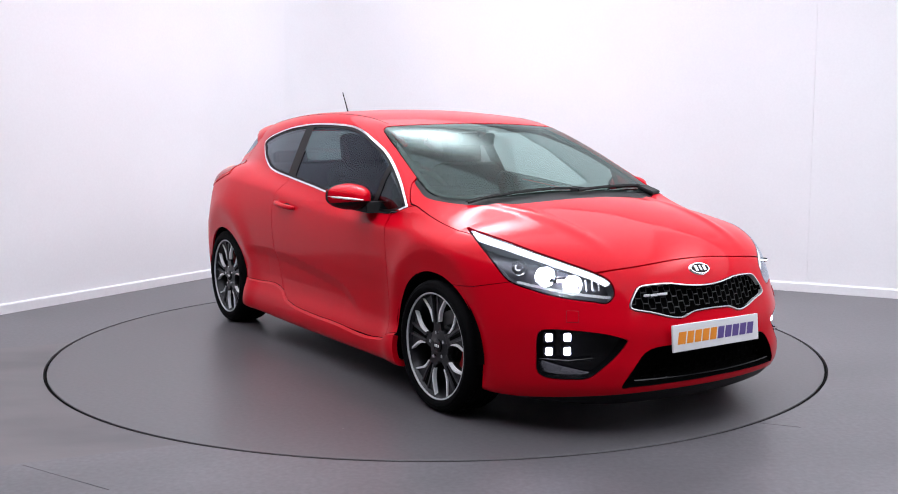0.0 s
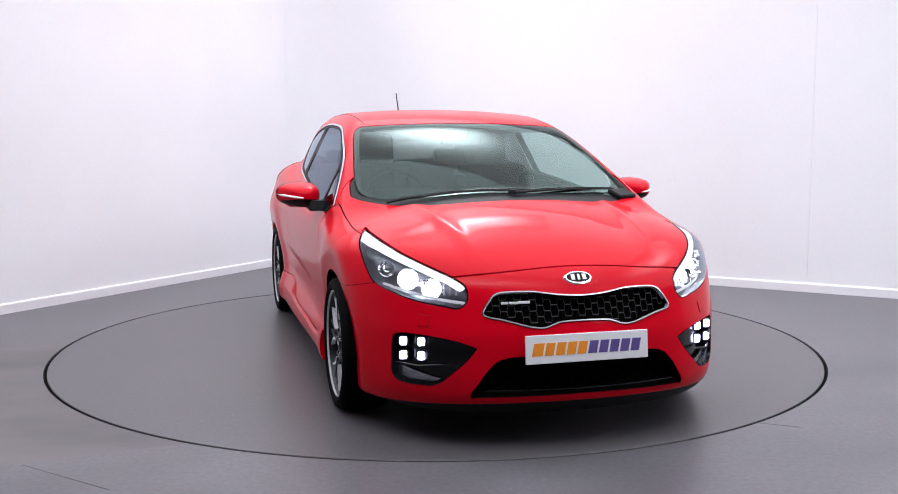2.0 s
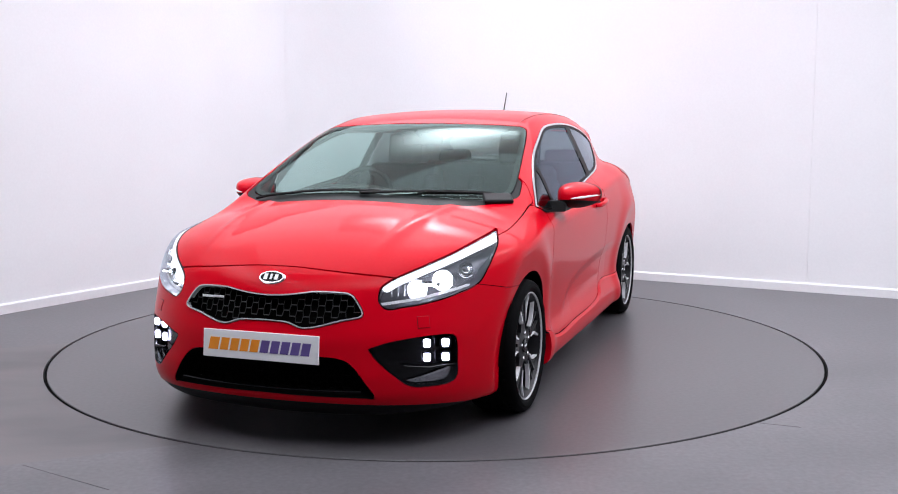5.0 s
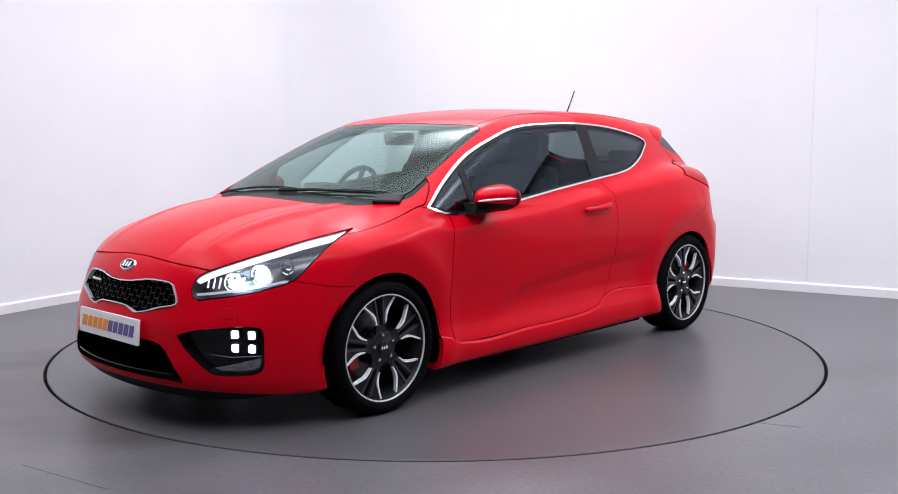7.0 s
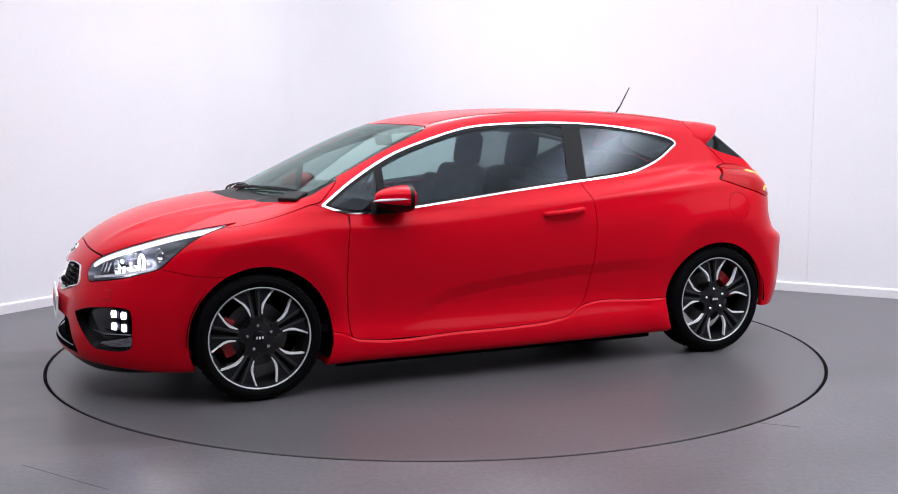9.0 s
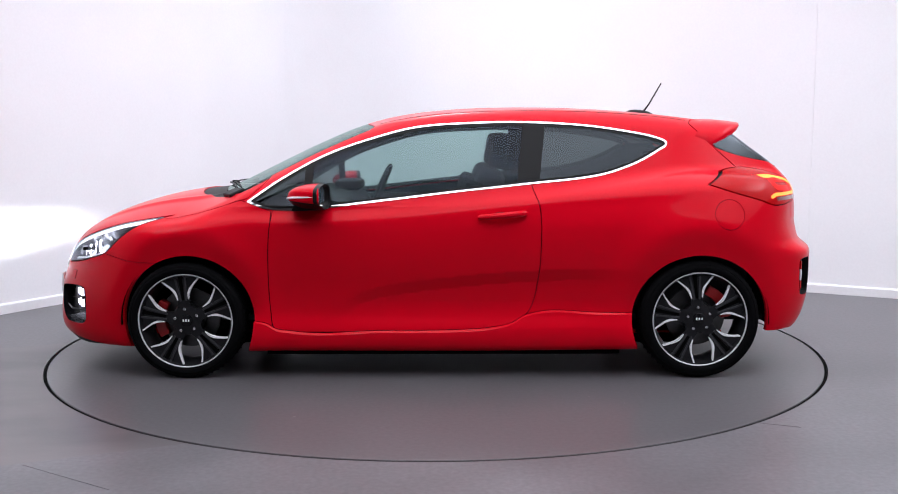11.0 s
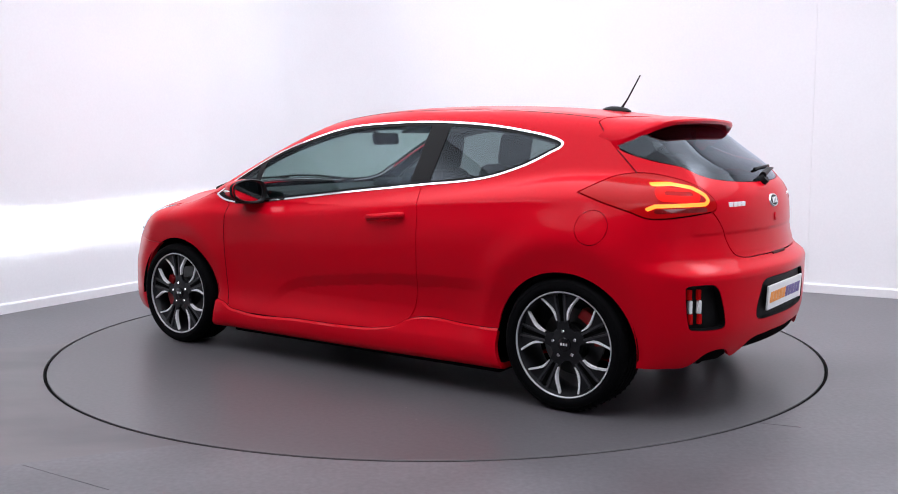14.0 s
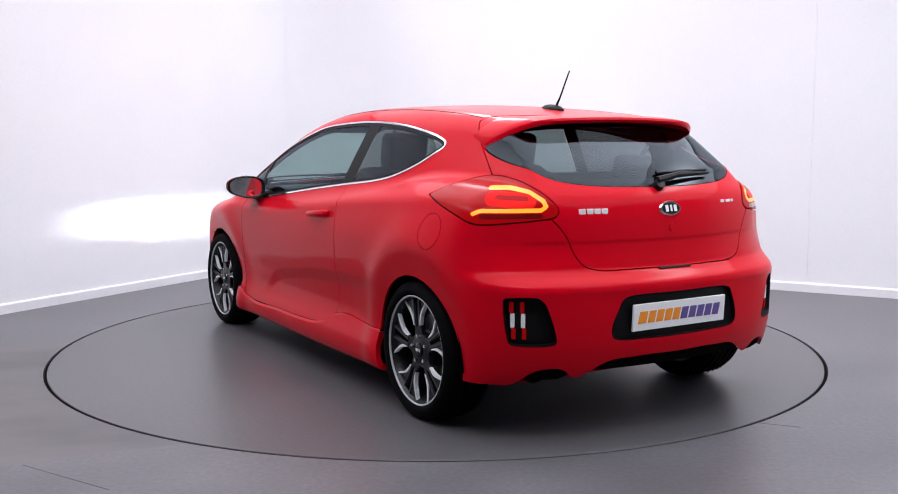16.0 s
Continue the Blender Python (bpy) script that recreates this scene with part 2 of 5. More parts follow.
def cove(name, radius, steps=24):
    """A quarter-round that softens the corner of the two white walls."""
    bm = bmesh.new()
    mid = C0 + (LEFT_DIR + RIGHT_DIR) * radius
    rows = []
    for i in range(steps + 1):
        a = math.pi / 2 * i / steps
        d = -(LEFT_DIR * math.cos(a) + RIGHT_DIR * math.sin(a))
        rows.append([bm.verts.new(mid + d * rr + Vector((0, 0, z))) for rr, z in ((radius - 0.002, 0), (radius - 0.002, HEIGHT), (radius + 0.03, HEIGHT), (radius + 0.03, 0))])
    for a, b in zip(rows, rows[1:]):
        for j in range(4):
            bm.faces.new((a[j], a[(j + 1) % 4], b[(j + 1) % 4], b[j]))
    return tagged(part(name, bm, WALL, smooth=True), kind="structure")


cove("wall_corner_cove", 0.62)
# walls out of view, grey only to limit the light they throw back
wall("wall_back", C3, C2, 0, HEIGHT, mat=UNSEEN_WALL)
wall("wall_side", C2, C1, 0, HEIGHT, mat=UNSEEN_WALL)


def skirting(name, a, b):
    d = (b - a).normalized()
    inn = Vector((-d.y, d.x, 0))
    m = Matrix((( inn.x, 0, d.x, a.x), (inn.y, 0, d.y, a.y), (0, 1, 0, 0), (0, 0, 0, 1)))
    outline = [(0, 0.0), (0.018, 0.0), (0.018, 0.062), (0.014, 0.070), (0.006, 0.074), (0, 0.074)]
    return tagged(part(name, prism(outline, (b - a).length, m), SKIRT), kind="structure")


skirting("skirting_left", C0 + LEFT_DIR * 0.001, C3)
skirting("skirting_right", C1, C0 + RIGHT_DIR * 0.02)

# ceiling board with the luminous panels hung below it
mc = Matrix.Translation(CENTRE + Vector((0, 0, HEIGHT + 0.06))) @ Matrix.Rotation(math.atan2(RIGHT_DIR.y, RIGHT_DIR.x), 4, "Z")
tagged(part("ceiling", box((ROOM + 0.4, ROOM + 0.4, 0.12), mc), CEILING), kind="structure")
for (x, y), sx, sy, watts in LAMPS:
    box_lamp = tagged(new("ceiling_softbox"), "white cloth softbox hung under the ceiling", "softbox", "softboxes under the ceiling")
    box_lamp.matrix_basis = pose(x, y, HEIGHT - 0.10)
    wide, deep = sx * 1.6, sy * 1.6
    part("frame", box((wide - 0.04, deep - 0.04, 0.05), pose(0, 0, 0.030), 0.01), SKIRT, box_lamp, "white softbox frame")
    cloth = bmesh.new()
    cloth.faces.new([cloth.verts.new((u * wide / 2, v * deep / 2, 0.0)) for u, v in ((-1, -1), (-1, 1), (1, 1), (1, -1))])
    part("cloth", cloth, softbox("softbox cloth", watts / (math.pi * wide * deep * 0.19)), box_lamp, "glowing white cloth")
# stretched luminous ceiling cloth above the stage
GLOW_MID = CORNER + RIGHT_DIR * (GLOW_RIGHT / 2 + 0.05) + LEFT_DIR * (GLOW_LEFT / 2 + 0.05)
stretch = area_lamp("stretch_ceiling_light", GLOW_MID, GLOW_MID, GLOW_RIGHT, GLOW_LEFT, CEILING_GLOW)
stretch.data.spread = radians(155)
stretch.matrix_world = Matrix.Translation(GLOW_MID + Vector((0, 0, HEIGHT - 0.03))) @ Matrix.Rotation(math.atan2(RIGHT_DIR.y, RIGHT_DIR.x), 4, "Z")

# floor with a round hole for the turntable; a darker sheet is let in on one side
R_TABLE = 2.228
STRIP_N = Vector((-0.380, 0.925, 0))


def ring_floor():
    bm = bmesh.new()
    n = 200
    rows = []
    for r in (R_TABLE + 0.009, 3.0, 4.5, 7.0, 14.0):
        rows.append([bm.verts.new((r * math.cos(2 * math.pi * i / n), r * math.sin(2 * math.pi * i / n), 0)) for i in range(n)])
    low = [bm.verts.new(v.co - Vector((0, 0, 0.05))) for v in rows[0]]
    for i in range(n):
        j = (i + 1) % n
        for a, b in zip(rows, rows[1:]):
            bm.faces.new((a[i], b[i], b[j], a[j]))
        bm.faces.new((low[i], rows[0][i], rows[0][j], low[j]))
    for offset in (-1.449, 0.849):
        bmesh.ops.bisect_plane(bm, geom=list(bm.verts) + list(bm.edges) + list(bm.faces), plane_co=STRIP_N * offset, plane_no=STRIP_N)
    bmesh.ops.bisect_plane(bm, geom=list(bm.verts) + list(bm.edges) + list(bm.faces), plane_co=(0, 0, 0), plane_no=(1, 0, 0))
    return bm


def strip_face(f):
    c = f.calc_center_median()
    return c.x < 0 and -1.449 < c.dot(STRIP_N) < 0.849


for nm, mat, keep in (("floor", FLOOR, False), ("floor_sheet", FLOOR_DARK, True)):
    bm = ring_floor()
    bmesh.ops.delete(bm, geom=[f for f in bm.faces if strip_face(f) != keep], context="FACES")
    tagged(part(nm, bm, mat), "grey sheet vinyl showroom floor round the turntable", "floor", kind="structure")
tagged(part("turntable_pit", box((5.4, 5.4, 0.05), pose(0, 0, -0.085)), GAP), kind="structure")

turntable = empty("turntable", "flush round turntable covered in grey vinyl", "turntable")
part("platform", lathe([(0.0, -0.05), (R_TABLE - 0.009, -0.05), (R_TABLE - 0.009, -0.002), (R_TABLE - 0.011, 0.0), (0.0, 0.0)], 200, "Z"), DISC, turntable)
part("edge_trim", lathe([(R_TABLE - 0.009, -0.03), (R_TABLE + 0.004, -0.03), (R_TABLE + 0.004, -0.006), (R_TABLE - 0.009, -0.006)], 200, "Z"), GAP, turntable, "black rubber edge")
# pale specks of dirt on the platform
for x, y, r in ((0.62, 1.62, 0.006), (-0.75, 1.28, 0.006), (-0.9, 1.4, 0.005), (1.3, -1.3, 0.005), (0.2, -1.55, 0.005)):
    part("speck", lathe([(0.0, 0.0012), (r * 0.7, 0.001), (r, 0.0001)], 7, "Z"), SPECK, turntable).matrix_basis = pose(x, y, 0)
# a nick beside the joint and faint scored lines in the floor
for a, b, w in (((-1.589, -2.246), (-1.172, -2.515), 0.0025), ((1.40, -1.74), (1.57, -1.811), 0.004), ((-2.02, 0.95), (-1.98, 0.99), 0.012)):
    a, b = Vector((*a, 0.0006)), Vector((*b, 0.0006))
    d = (b - a)
    tagged(part("floor_scratch", box((d.length, w, 0.001), Matrix.Translation((a + b) / 2) @ Matrix.Rotation(math.atan2(d.y, d.x), 4, "Z")), SCRATCH), kind="structure")

# ---------------------------------------------------------------- car body surface
# car space: x forward, y to the car's left, z up, origin on the ground midway between the axles
def curve(*pts):
    """A smooth function through (x, y) knots."""
    xs, ys = np.array([p[0] for p in pts], float), np.array([p[1] for p in pts], float)
    if xs[0] > xs[-1]:
        xs, ys = xs[::-1], ys[::-1]
    d = np.diff(ys) / np.diff(xs)
    h = np.diff(xs)
    t = np.empty_like(ys)
    t[0], t[-1] = d[0], d[-1]
    t[1:-1] = (d[:-1] * h[1:] + d[1:] * h[:-1]) / (h[1:] + h[:-1])
    grid = np.linspace(xs[0], xs[-1], 3000)
    k = np.clip(np.searchsorted(xs, grid) - 1, 0, len(h) - 1)
    s = (grid - xs[k]) / h[k]
    tab = ((1 + 2 * s) * (1 - s) ** 2 * ys[k] + s * (1 - s) ** 2 * h[k] * t[k] + s * s * (3 - 2 * s) * ys[k + 1]
           + s * s * (s - 1) * h[k] * t[k + 1])
    lo, scale = xs[0], 2999 / (xs[-1] - xs[0])

    def value(x):
        u = np.clip((x - lo) * scale, 0, 2998.999)
        i = u.astype(np.int32)
        return tab[i] + (tab[i + 1] - tab[i]) * (u - i)
    return value


def smax(a, b, k):
    h = np.clip(0.5 + 0.5 * (a - b) / k, 0, 1)
    return a * h + b * (1 - h) + k * h * (1 - h)


def bell(d, w):
    return np.exp(-(d / w) ** 2)


PLAN = curve((2.3, 0.56), (2.2, 0.63), (2.0, 0.740), (1.8, 0.815), (1.6, 0.860), (1.325, 0.884), (0.9, 0.884), (0.4, 0.884), (0, 0.886),
             (-0.5, 0.888), (-1.0, 0.893), (-1.325, 0.896), (-1.6, 0.876), (-1.8, 0.832), (-2.0, 0.745), (-2.15, 0.66))
WIDE = curve((0.1, -0.05), (0.15, -0.022), (0.2, -0.010), (0.26, -0.013), (0.33, -0.032), (0.45, -0.030), (0.58, -0.012), (0.70, -0.002), (0.80, -0.004),
             (0.88, -0.020), (0.95, -0.045), (1.03, -0.090), (1.12, -0.150), (1.3, -0.3))
ENDS = curve((0.1, -0.06), (0.2, -0.034), (0.33, -0.020), (0.45, -0.012), (0.58, -0.006), (0.70, -0.002), (0.80, -0.004), (0.88, -0.020), (0.95, -0.045), (1.03, -0.090), (1.12, -0.150), (1.3, -0.3))
NOSE = curve((0.10, 2.08), (0.15, 2.15), (0.20, 2.195), (0.28, 2.212), (0.36, 2.205), (0.47, 2.190), (0.54, 2.165), (0.62, 2.135), (0.68, 2.105),
             (0.73, 2.07), (0.80, 1.99), (0.9, 1.80), (1.0, 1.5))
HOOD = curve((2.3, 0.60), (2.15, 0.695), (2.05, 0.757), (1.9, 0.842), (1.7, 0.914), (1.5, 0.960), (1.3, 0.986), (1.1, 1.002), (0.9, 0.995), (0.6, 0.995),
             (0.2, 1.020), (-0.4, 1.085), (-0.9, 1.135), (-1.3, 1.165), (-1.7, 1.13), (-2.1, 1.06))
TAILX = curve((0.10, -1.88), (0.18, -1.95), (0.26, -2.015), (0.36, -2.052), (0.50, -2.066), (0.60, -2.067), (0.640, -2.068), (0.652, -2.064), (0.690, -2.024), (0.702, -2.014), (0.735, -2.006), (0.80, -1.998),
              (0.94, -1.983), (1.02, -1.955), (1.10, -1.885), (1.2, -1.75), (1.3, -1.62))
SCREEN = curve((1.6, 0.80), (1.25, 0.955), (1.15, 1.005), (0.9, 1.128), (0.7, 1.222), (0.5, 1.305), (0.35, 1.350), (0.15, 1.386), (-0.1, 1.409), (-0.4, 1.417),
               (-0.8, 1.408), (-1.1, 1.386), (-1.4, 1.350), (-1.7, 1.305), (-2.0, 1.25))
BACK = curve((0.9, -2.10), (1.04, -1.945), (1.10, -1.875), (1.2, -1.73), (1.28, -1.615), (1.36, -1.50), (1.5, -1.3))
GPLAN = curve((1.6, 0.79), (1.2, 0.805), (0.9, 0.812), (0.5, 0.814), (0.0, 0.812), (-0.5, 0.805), (-0.9, 0.785), (-1.2, 0.755), (-1.5, 0.70), (-1.8, 0.63), (-2.1, 0.56))

PRESS = curve((1.2, 0.30), (0.62, 0.315), (0.53, 0.375), (0.42, 0.450), (0.30, 0.485), (0.13, 0.509), (-0.2, 0.546), (-0.55, 0.567), (-0.84, 0.573), (-1.6, 0.58))


def body(x, y, z):
    """Signed measure of the painted shell: below zero inside."""
    y = np.abs(y)
    mid = np.clip((1.45 - np.abs(x)) / 0.30, 0, 1)
    mid = mid * mid * (3 - 2 * mid)
    w = PLAN(x) + WIDE(z) * mid + ENDS(z) * (1 - mid)
    w = w + 0.014 * bell(np.hypot(x - 1.325, (z - 0.34) * 0.95) - 0.40, 0.075) * (z > 0.1)
    w = w + 0.016 * bell(np.hypot(x + 1.325, (z - 0.34) * 0.95) - 0.42, 0.085) * (z > 0.1)
    # pressed line that climbs along the lower door; the panel below it is tucked in
    fade = np.clip((x + 1.0) / 0.35, 0, 1) * np.clip((0.72 - x) / 0.35, 0, 1)
    drop = PRESS(x) - z
    w = w - 0.012 * fade * np.clip(drop / 0.06, 0, 1) * np.clip((z - 0.26) / 0.14, 0, 1)
    # shoulder line
    w = w + 0.006 * bell(z - (0.885 - 0.07 * x), 0.035) * np.clip((1.0 - x) / 0.5, 0, 1) * np.clip((x + 1.75) / 0.4, 0, 1)
    side = y - w
    front = (x - (NOSE(z) - 0.36 * y ** 2 - 0.9 * np.clip(y - 0.4, 0, 1) ** 2)) * 0.92
    up = np.clip((z - 0.60) / 0.22, 0, 1)
    rear = ((TAILX(z) + (0.24 + 0.07 * up * up * (3 - 2 * up)) * y ** 2 + 0.5 * np.clip(y - 0.5, 0, 1) ** 2) - x) * 0.92
    crown = (0.15 + 0.045 * np.clip((x - 1.0) / 0.4, 0, 1)) * y ** 2
    crease = 0.010 * bell(y - (0.40 + 0.13 * (1.9 - x)), 0.036) * np.clip((x - 1.0) / 0.2, 0, 1) * np.clip((2.05 - x) / 0.3, 0, 1)
    deck = (z - (HOOD(x) - crown + crease)) * 0.95
    low = smax(smax(smax(side, deck, 0.075), smax(front, deck, 0.03), 0.09), rear, 0.09)
    low = smax(low, 0.155 - 0.03 * np.clip((x - 1.75) / 0.3, 0, 1) - z, 0.025)
    rise = np.maximum(z - 0.95, -0.06)
    gside = y - (GPLAN(x) - 0.46 * rise - 0.10 * rise ** 2)
    screen = (z - (SCREEN(x + 0.16 * y ** 2) - 0.085 * y ** 2)) * 0.9
    back = ((BACK(z) + 0.20 * y ** 2) - x) * 0.8
    cabin = smax(smax(gside, screen, 0.085), back, 0.05)
    cabin = smax(cabin, np.maximum(np.maximum(0.84 - z, x - 1.42), rear + 0.015), 0.02)
    return -smax(-low, -cabin, 0.035)


def surface_net(f, lo, hi, h):
    """Polygonises f = 0 on a grid; returns vertices, unit normals and triangles."""
    axes = [np.arange(a, b + h, h) for a, b in zip(lo, hi)]
    X, Y, Z = np.meshgrid(*axes, indexing="ij", sparse=True)
    F = f(X + 0 * Y + 0 * Z, Y + 0 * X + 0 * Z, Z + 0 * X + 0 * Y)
    inside = F < 0
    n = [len(a) - 1 for a in axes]
    count = np.zeros(n, np.int8)
    for i in (0, 1):
        for j in (0, 1):
            for k in (0, 1):
                count += inside[i:n[0] + i, j:n[1] + j, k:n[2] + k]
    cells = np.argwhere((count > 0) & (count < 8))
    index = np.full(n, -1)
    index[tuple(cells.T)] = np.arange(len(cells))
    V = np.stack([axes[a][cells[:, a]] + h / 2 for a in range(3)], 1)
    e = 1e-4
    for step in range(5):
        x, y, z = V.T
        val = f(x, y, z)
        G = np.stack([f(x + e, y, z) - f(x - e, y, z), f(x, y + e, z) - f(x, y - e, z), f(x, y, z + e) - f(x, y, z - e)], 1) / (2 * e)
        g2 = (G ** 2).sum(1)
        V = V - np.clip(val / np.maximum(g2, 0.05), -h, h)[:, None] * G
    N = G / np.sqrt(np.maximum(g2, 1e-9))[:, None]
    quads = []
    for a in range(3):
        b, c = (a + 1) % 3, (a + 2) % 3
        s0, s1 = [slice(None)] * 3, [slice(None)] * 3
        s0[a], s1[a] = slice(0, -1), slice(1, None)
        A, B = inside[tuple(s0)], inside[tuple(s1)]
        P = np.argwhere(A != B)
        P = P[(P[:, b] > 0) & (P[:, c] > 0) & (P[:, b] < n[b]) & (P[:, c] < n[c])]
        flip = ~A[tuple(P.T)]
        q = []
        for db, dc in ((-1, -1), (0, -1), (0, 0), (-1, 0)):
            Q = P.copy()
            Q[:, b] += db
            Q[:, c] += dc
            q.append(index[tuple(Q.T)])
        q = np.stack(q, 1)
        q[flip] = q[flip][:, ::-1]
        quads.append(q)
    Q = np.concatenate(quads)
    Q = Q[(Q >= 0).all(1)]
    T = np.concatenate([Q[:, [0, 1, 2]], Q[:, [0, 2, 3]]])
    wrong = (np.cross(V[T[:, 1]] - V[T[:, 0]], V[T[:, 2]] - V[T[:, 0]]) * N[T[:, 0]]).sum(1) < 0
    T[wrong] = T[wrong][:, ::-1]
    return V, N, T


def clip_mesh(mesh, g):
    """The piece of a triangle mesh where g < 0, cut cleanly along g = 0."""
    V, N, T = mesh
    g = np.where(np.abs(g) < 1e-9, 1e-9, g)
    ins = g < 0
    k = ins[T].sum(1)
    keep, one, two = T[k == 3], T[k == 1], T[k == 2]

    def turn(tri, want):
        first = np.argmax(ins[tri] == want, axis=1)
        return np.take_along_axis(tri, (first[:, None] + np.arange(3)) % 3, 1)
    one, two = turn(one, True), turn(two, False)
    pairs = np.concatenate([one[:, [0, 1]], one[:, [0, 2]], two[:, [0, 1]], two[:, [0, 2]]])
    if len(pairs):
        srt = np.sort(pairs, 1)
        uniq, inv = np.unique(srt, axis=0, return_inverse=True)
        inv = inv.reshape(-1)
        a, b = uniq.T
        t = (g[a] / (g[a] - g[b]))[:, None]
        VN, NN = V[a] + (V[b] - V[a]) * t, N[a] + (N[b] - N[a]) * t
        NN = NN / np.maximum(np.linalg.norm(NN, axis=1), 1e-9)[:, None]
        ids = inv + len(V)
        m1, m2 = len(one), len(two)
        p, q, r, s = ids[:m1], ids[m1:2 * m1], ids[2 * m1:2 * m1 + m2], ids[2 * m1 + m2:]
        T2 = np.concatenate([keep, np.stack([one[:, 0], p, q], 1), np.stack([r, two[:, 1], two[:, 2]], 1), np.stack([r, two[:, 2], s], 1)])
        V, N = np.concatenate([V, VN]), np.concatenate([N, NN])
    else:
        T2 = keep
    used, inv = np.unique(T2, return_inverse=True)
    return V[used], N[used], inv.reshape(-1, 3)


def ring(points, steps=10, closed=True):
    """A smooth closed line through a few (u, v) knots; a knot given twice in a row is a corner."""
    P = [Vector(p) for p in points]
    n, out = len(P), []
    for i in range(n):
        a, b, c, d = P[i - 1], P[i], P[(i + 1) % n], P[(i + 2) % n]
        if (b - c).length < 1e-6:
            continue
        ta = (c - a) * 0.5 if (a - b).length > 1e-6 else (c - b)
        tb = (d - b) * 0.5 if (d - c).length > 1e-6 else (c - b)
        ln = (c - b).length
        ta, tb = ta.normalized() * ln, tb.normalized() * ln
        for j in range(steps):
            s = j / steps
            out.append(b * ((1 + 2 * s) * (1 - s) ** 2) + ta * (s * (1 - s) ** 2) + c * (s * s * (3 - 2 * s)) + tb * (s * s * (s - 1)))
    return np.array([tuple(p) for p in out])


def outline_distance(u, v, poly):
    """Signed distance to a closed line, below zero inside."""
    d2 = np.full(u.shape, 0.09)
    out = np.full(u.shape, 0.3)
    lo, hi = poly.min(0) - 0.25, poly.max(0) + 0.25
    near = np.nonzero((u > lo[0]) & (u < hi[0]) & (v > lo[1]) & (v < hi[1]))[0]
    if not len(near):
        return out
    pu, pv = u[near], v[near]
    best, odd = np.full(len(near), 9.0), np.zeros(len(near), bool)
    for (x0, y0), (x1, y1) in zip(poly, np.roll(poly, -1, 0)):
        dx, dy = x1 - x0, y1 - y0
        t = np.clip(((pu - x0) * dx + (pv - y0) * dy) / max(dx * dx + dy * dy, 1e-12), 0, 1)
        best = np.minimum(best, (pu - x0 - t * dx) ** 2 + (pv - y0 - t * dy) ** 2)
        if y0 != y1:
            cross = (y0 > pv) != (y1 > pv)
            odd ^= cross & (pu < (x1 - x0) * (pv - y0) / (y1 - y0) + x0)
    out[near] = np.sqrt(best) * np.where(odd, -1, 1)
    return out


def joined(*meshes):
    V, N, T, k = [], [], [], 0
    for v, n, t in meshes:
        V.append(v), N.append(n), T.append(t + k)
        k += len(v)
    return np.concatenate(V), np.concatenate(N), np.concatenate(T)


def mirrored(mesh):
    V, N, T = mesh
    s = np.array([1, -1, 1])
    return V * s, N * s, T[:, ::-1]


def shifted(mesh, d):
    V, N, T = mesh
    return V + N * d, N, T


def rim_wall(mesh, depth):
    """Turned-in edges: strips along the open border of a piece, going inward."""
    V, N, T = mesh
    E = np.concatenate([T[:, [0, 1]], T[:, [1, 2]], T[:, [2, 0]]])
    srt = np.sort(E, 1)
    uniq, inv, cnt = np.unique(srt, axis=0, return_inverse=True, return_counts=True)
    B = E[cnt[inv.reshape(-1)] == 1]
    B = B[~((np.abs(V[B[:, 0], 1]) < 1e-4) & (np.abs(V[B[:, 1], 1]) < 1e-4))]
    n = len(B)
    A0, A1 = V[B[:, 0]], V[B[:, 1]]
    I0, I1 = A0 - N[B[:, 0]] * depth, A1 - N[B[:, 1]] * depth
    W = np.concatenate([A0, A1, I0, I1])
    i = np.arange(n)
    F = np.concatenate([np.stack([i + n, i, i + 2 * n], 1), np.stack([i + n, i + 2 * n, i + 3 * n], 1)])
    fn = np.cross(A0 - A1, I0 - A1)
    fn = fn / np.maximum(np.linalg.norm(fn, axis=1), 1e-9)[:, None]
    return W, np.concatenate([fn] * 4), F


def piece(name, mesh, mat, parent, label="", both=False, depth=0.0):
    """Links a piece of the shell; both: joins it with its mirror image across the car."""
    if depth:
        mesh = joined(mesh, rim_wall(mesh, depth))
    if both:
        mesh = joined(mesh, mirrored(mesh))
    V, N, T = mesh
    return link_mesh(name, V, T, mat, parent, label, N)


def where(mesh, *tests):
    """Clips a piece by several functions of its vertices, one after the other."""
    for t in tests:
        if len(mesh[2]) == 0:
            return mesh
        x, y, z = mesh[0].T
        mesh = clip_mesh(mesh, t(x, y, z))
    return mesh


def side_of(poly):
    return lambda x, y, z: outline_distance(x, z, poly)


def out_of(test):
    return lambda x, y, z: -test(x, y, z)


def grown(test, d):
    return lambda x, y, z: test(x, y, z) - d

# ---------------------------------------------------------------- car: shell cut into panels
car = empty("hatchback_car", "red three-door hatchback with dark alloy wheels and lit lamps", "car")
HALF = surface_net(body, (-2.14, -0.03, 0.1), (2.26, 0.96, 1.5), 0.0115)
HALF = where(HALF, lambda x, y, z: -y - 1e-6)
HALF[0][:, 1] = np.where(HALF[0][:, 1] < 2e-4, 0.0, HALF[0][:, 1])
D = 0.70710678


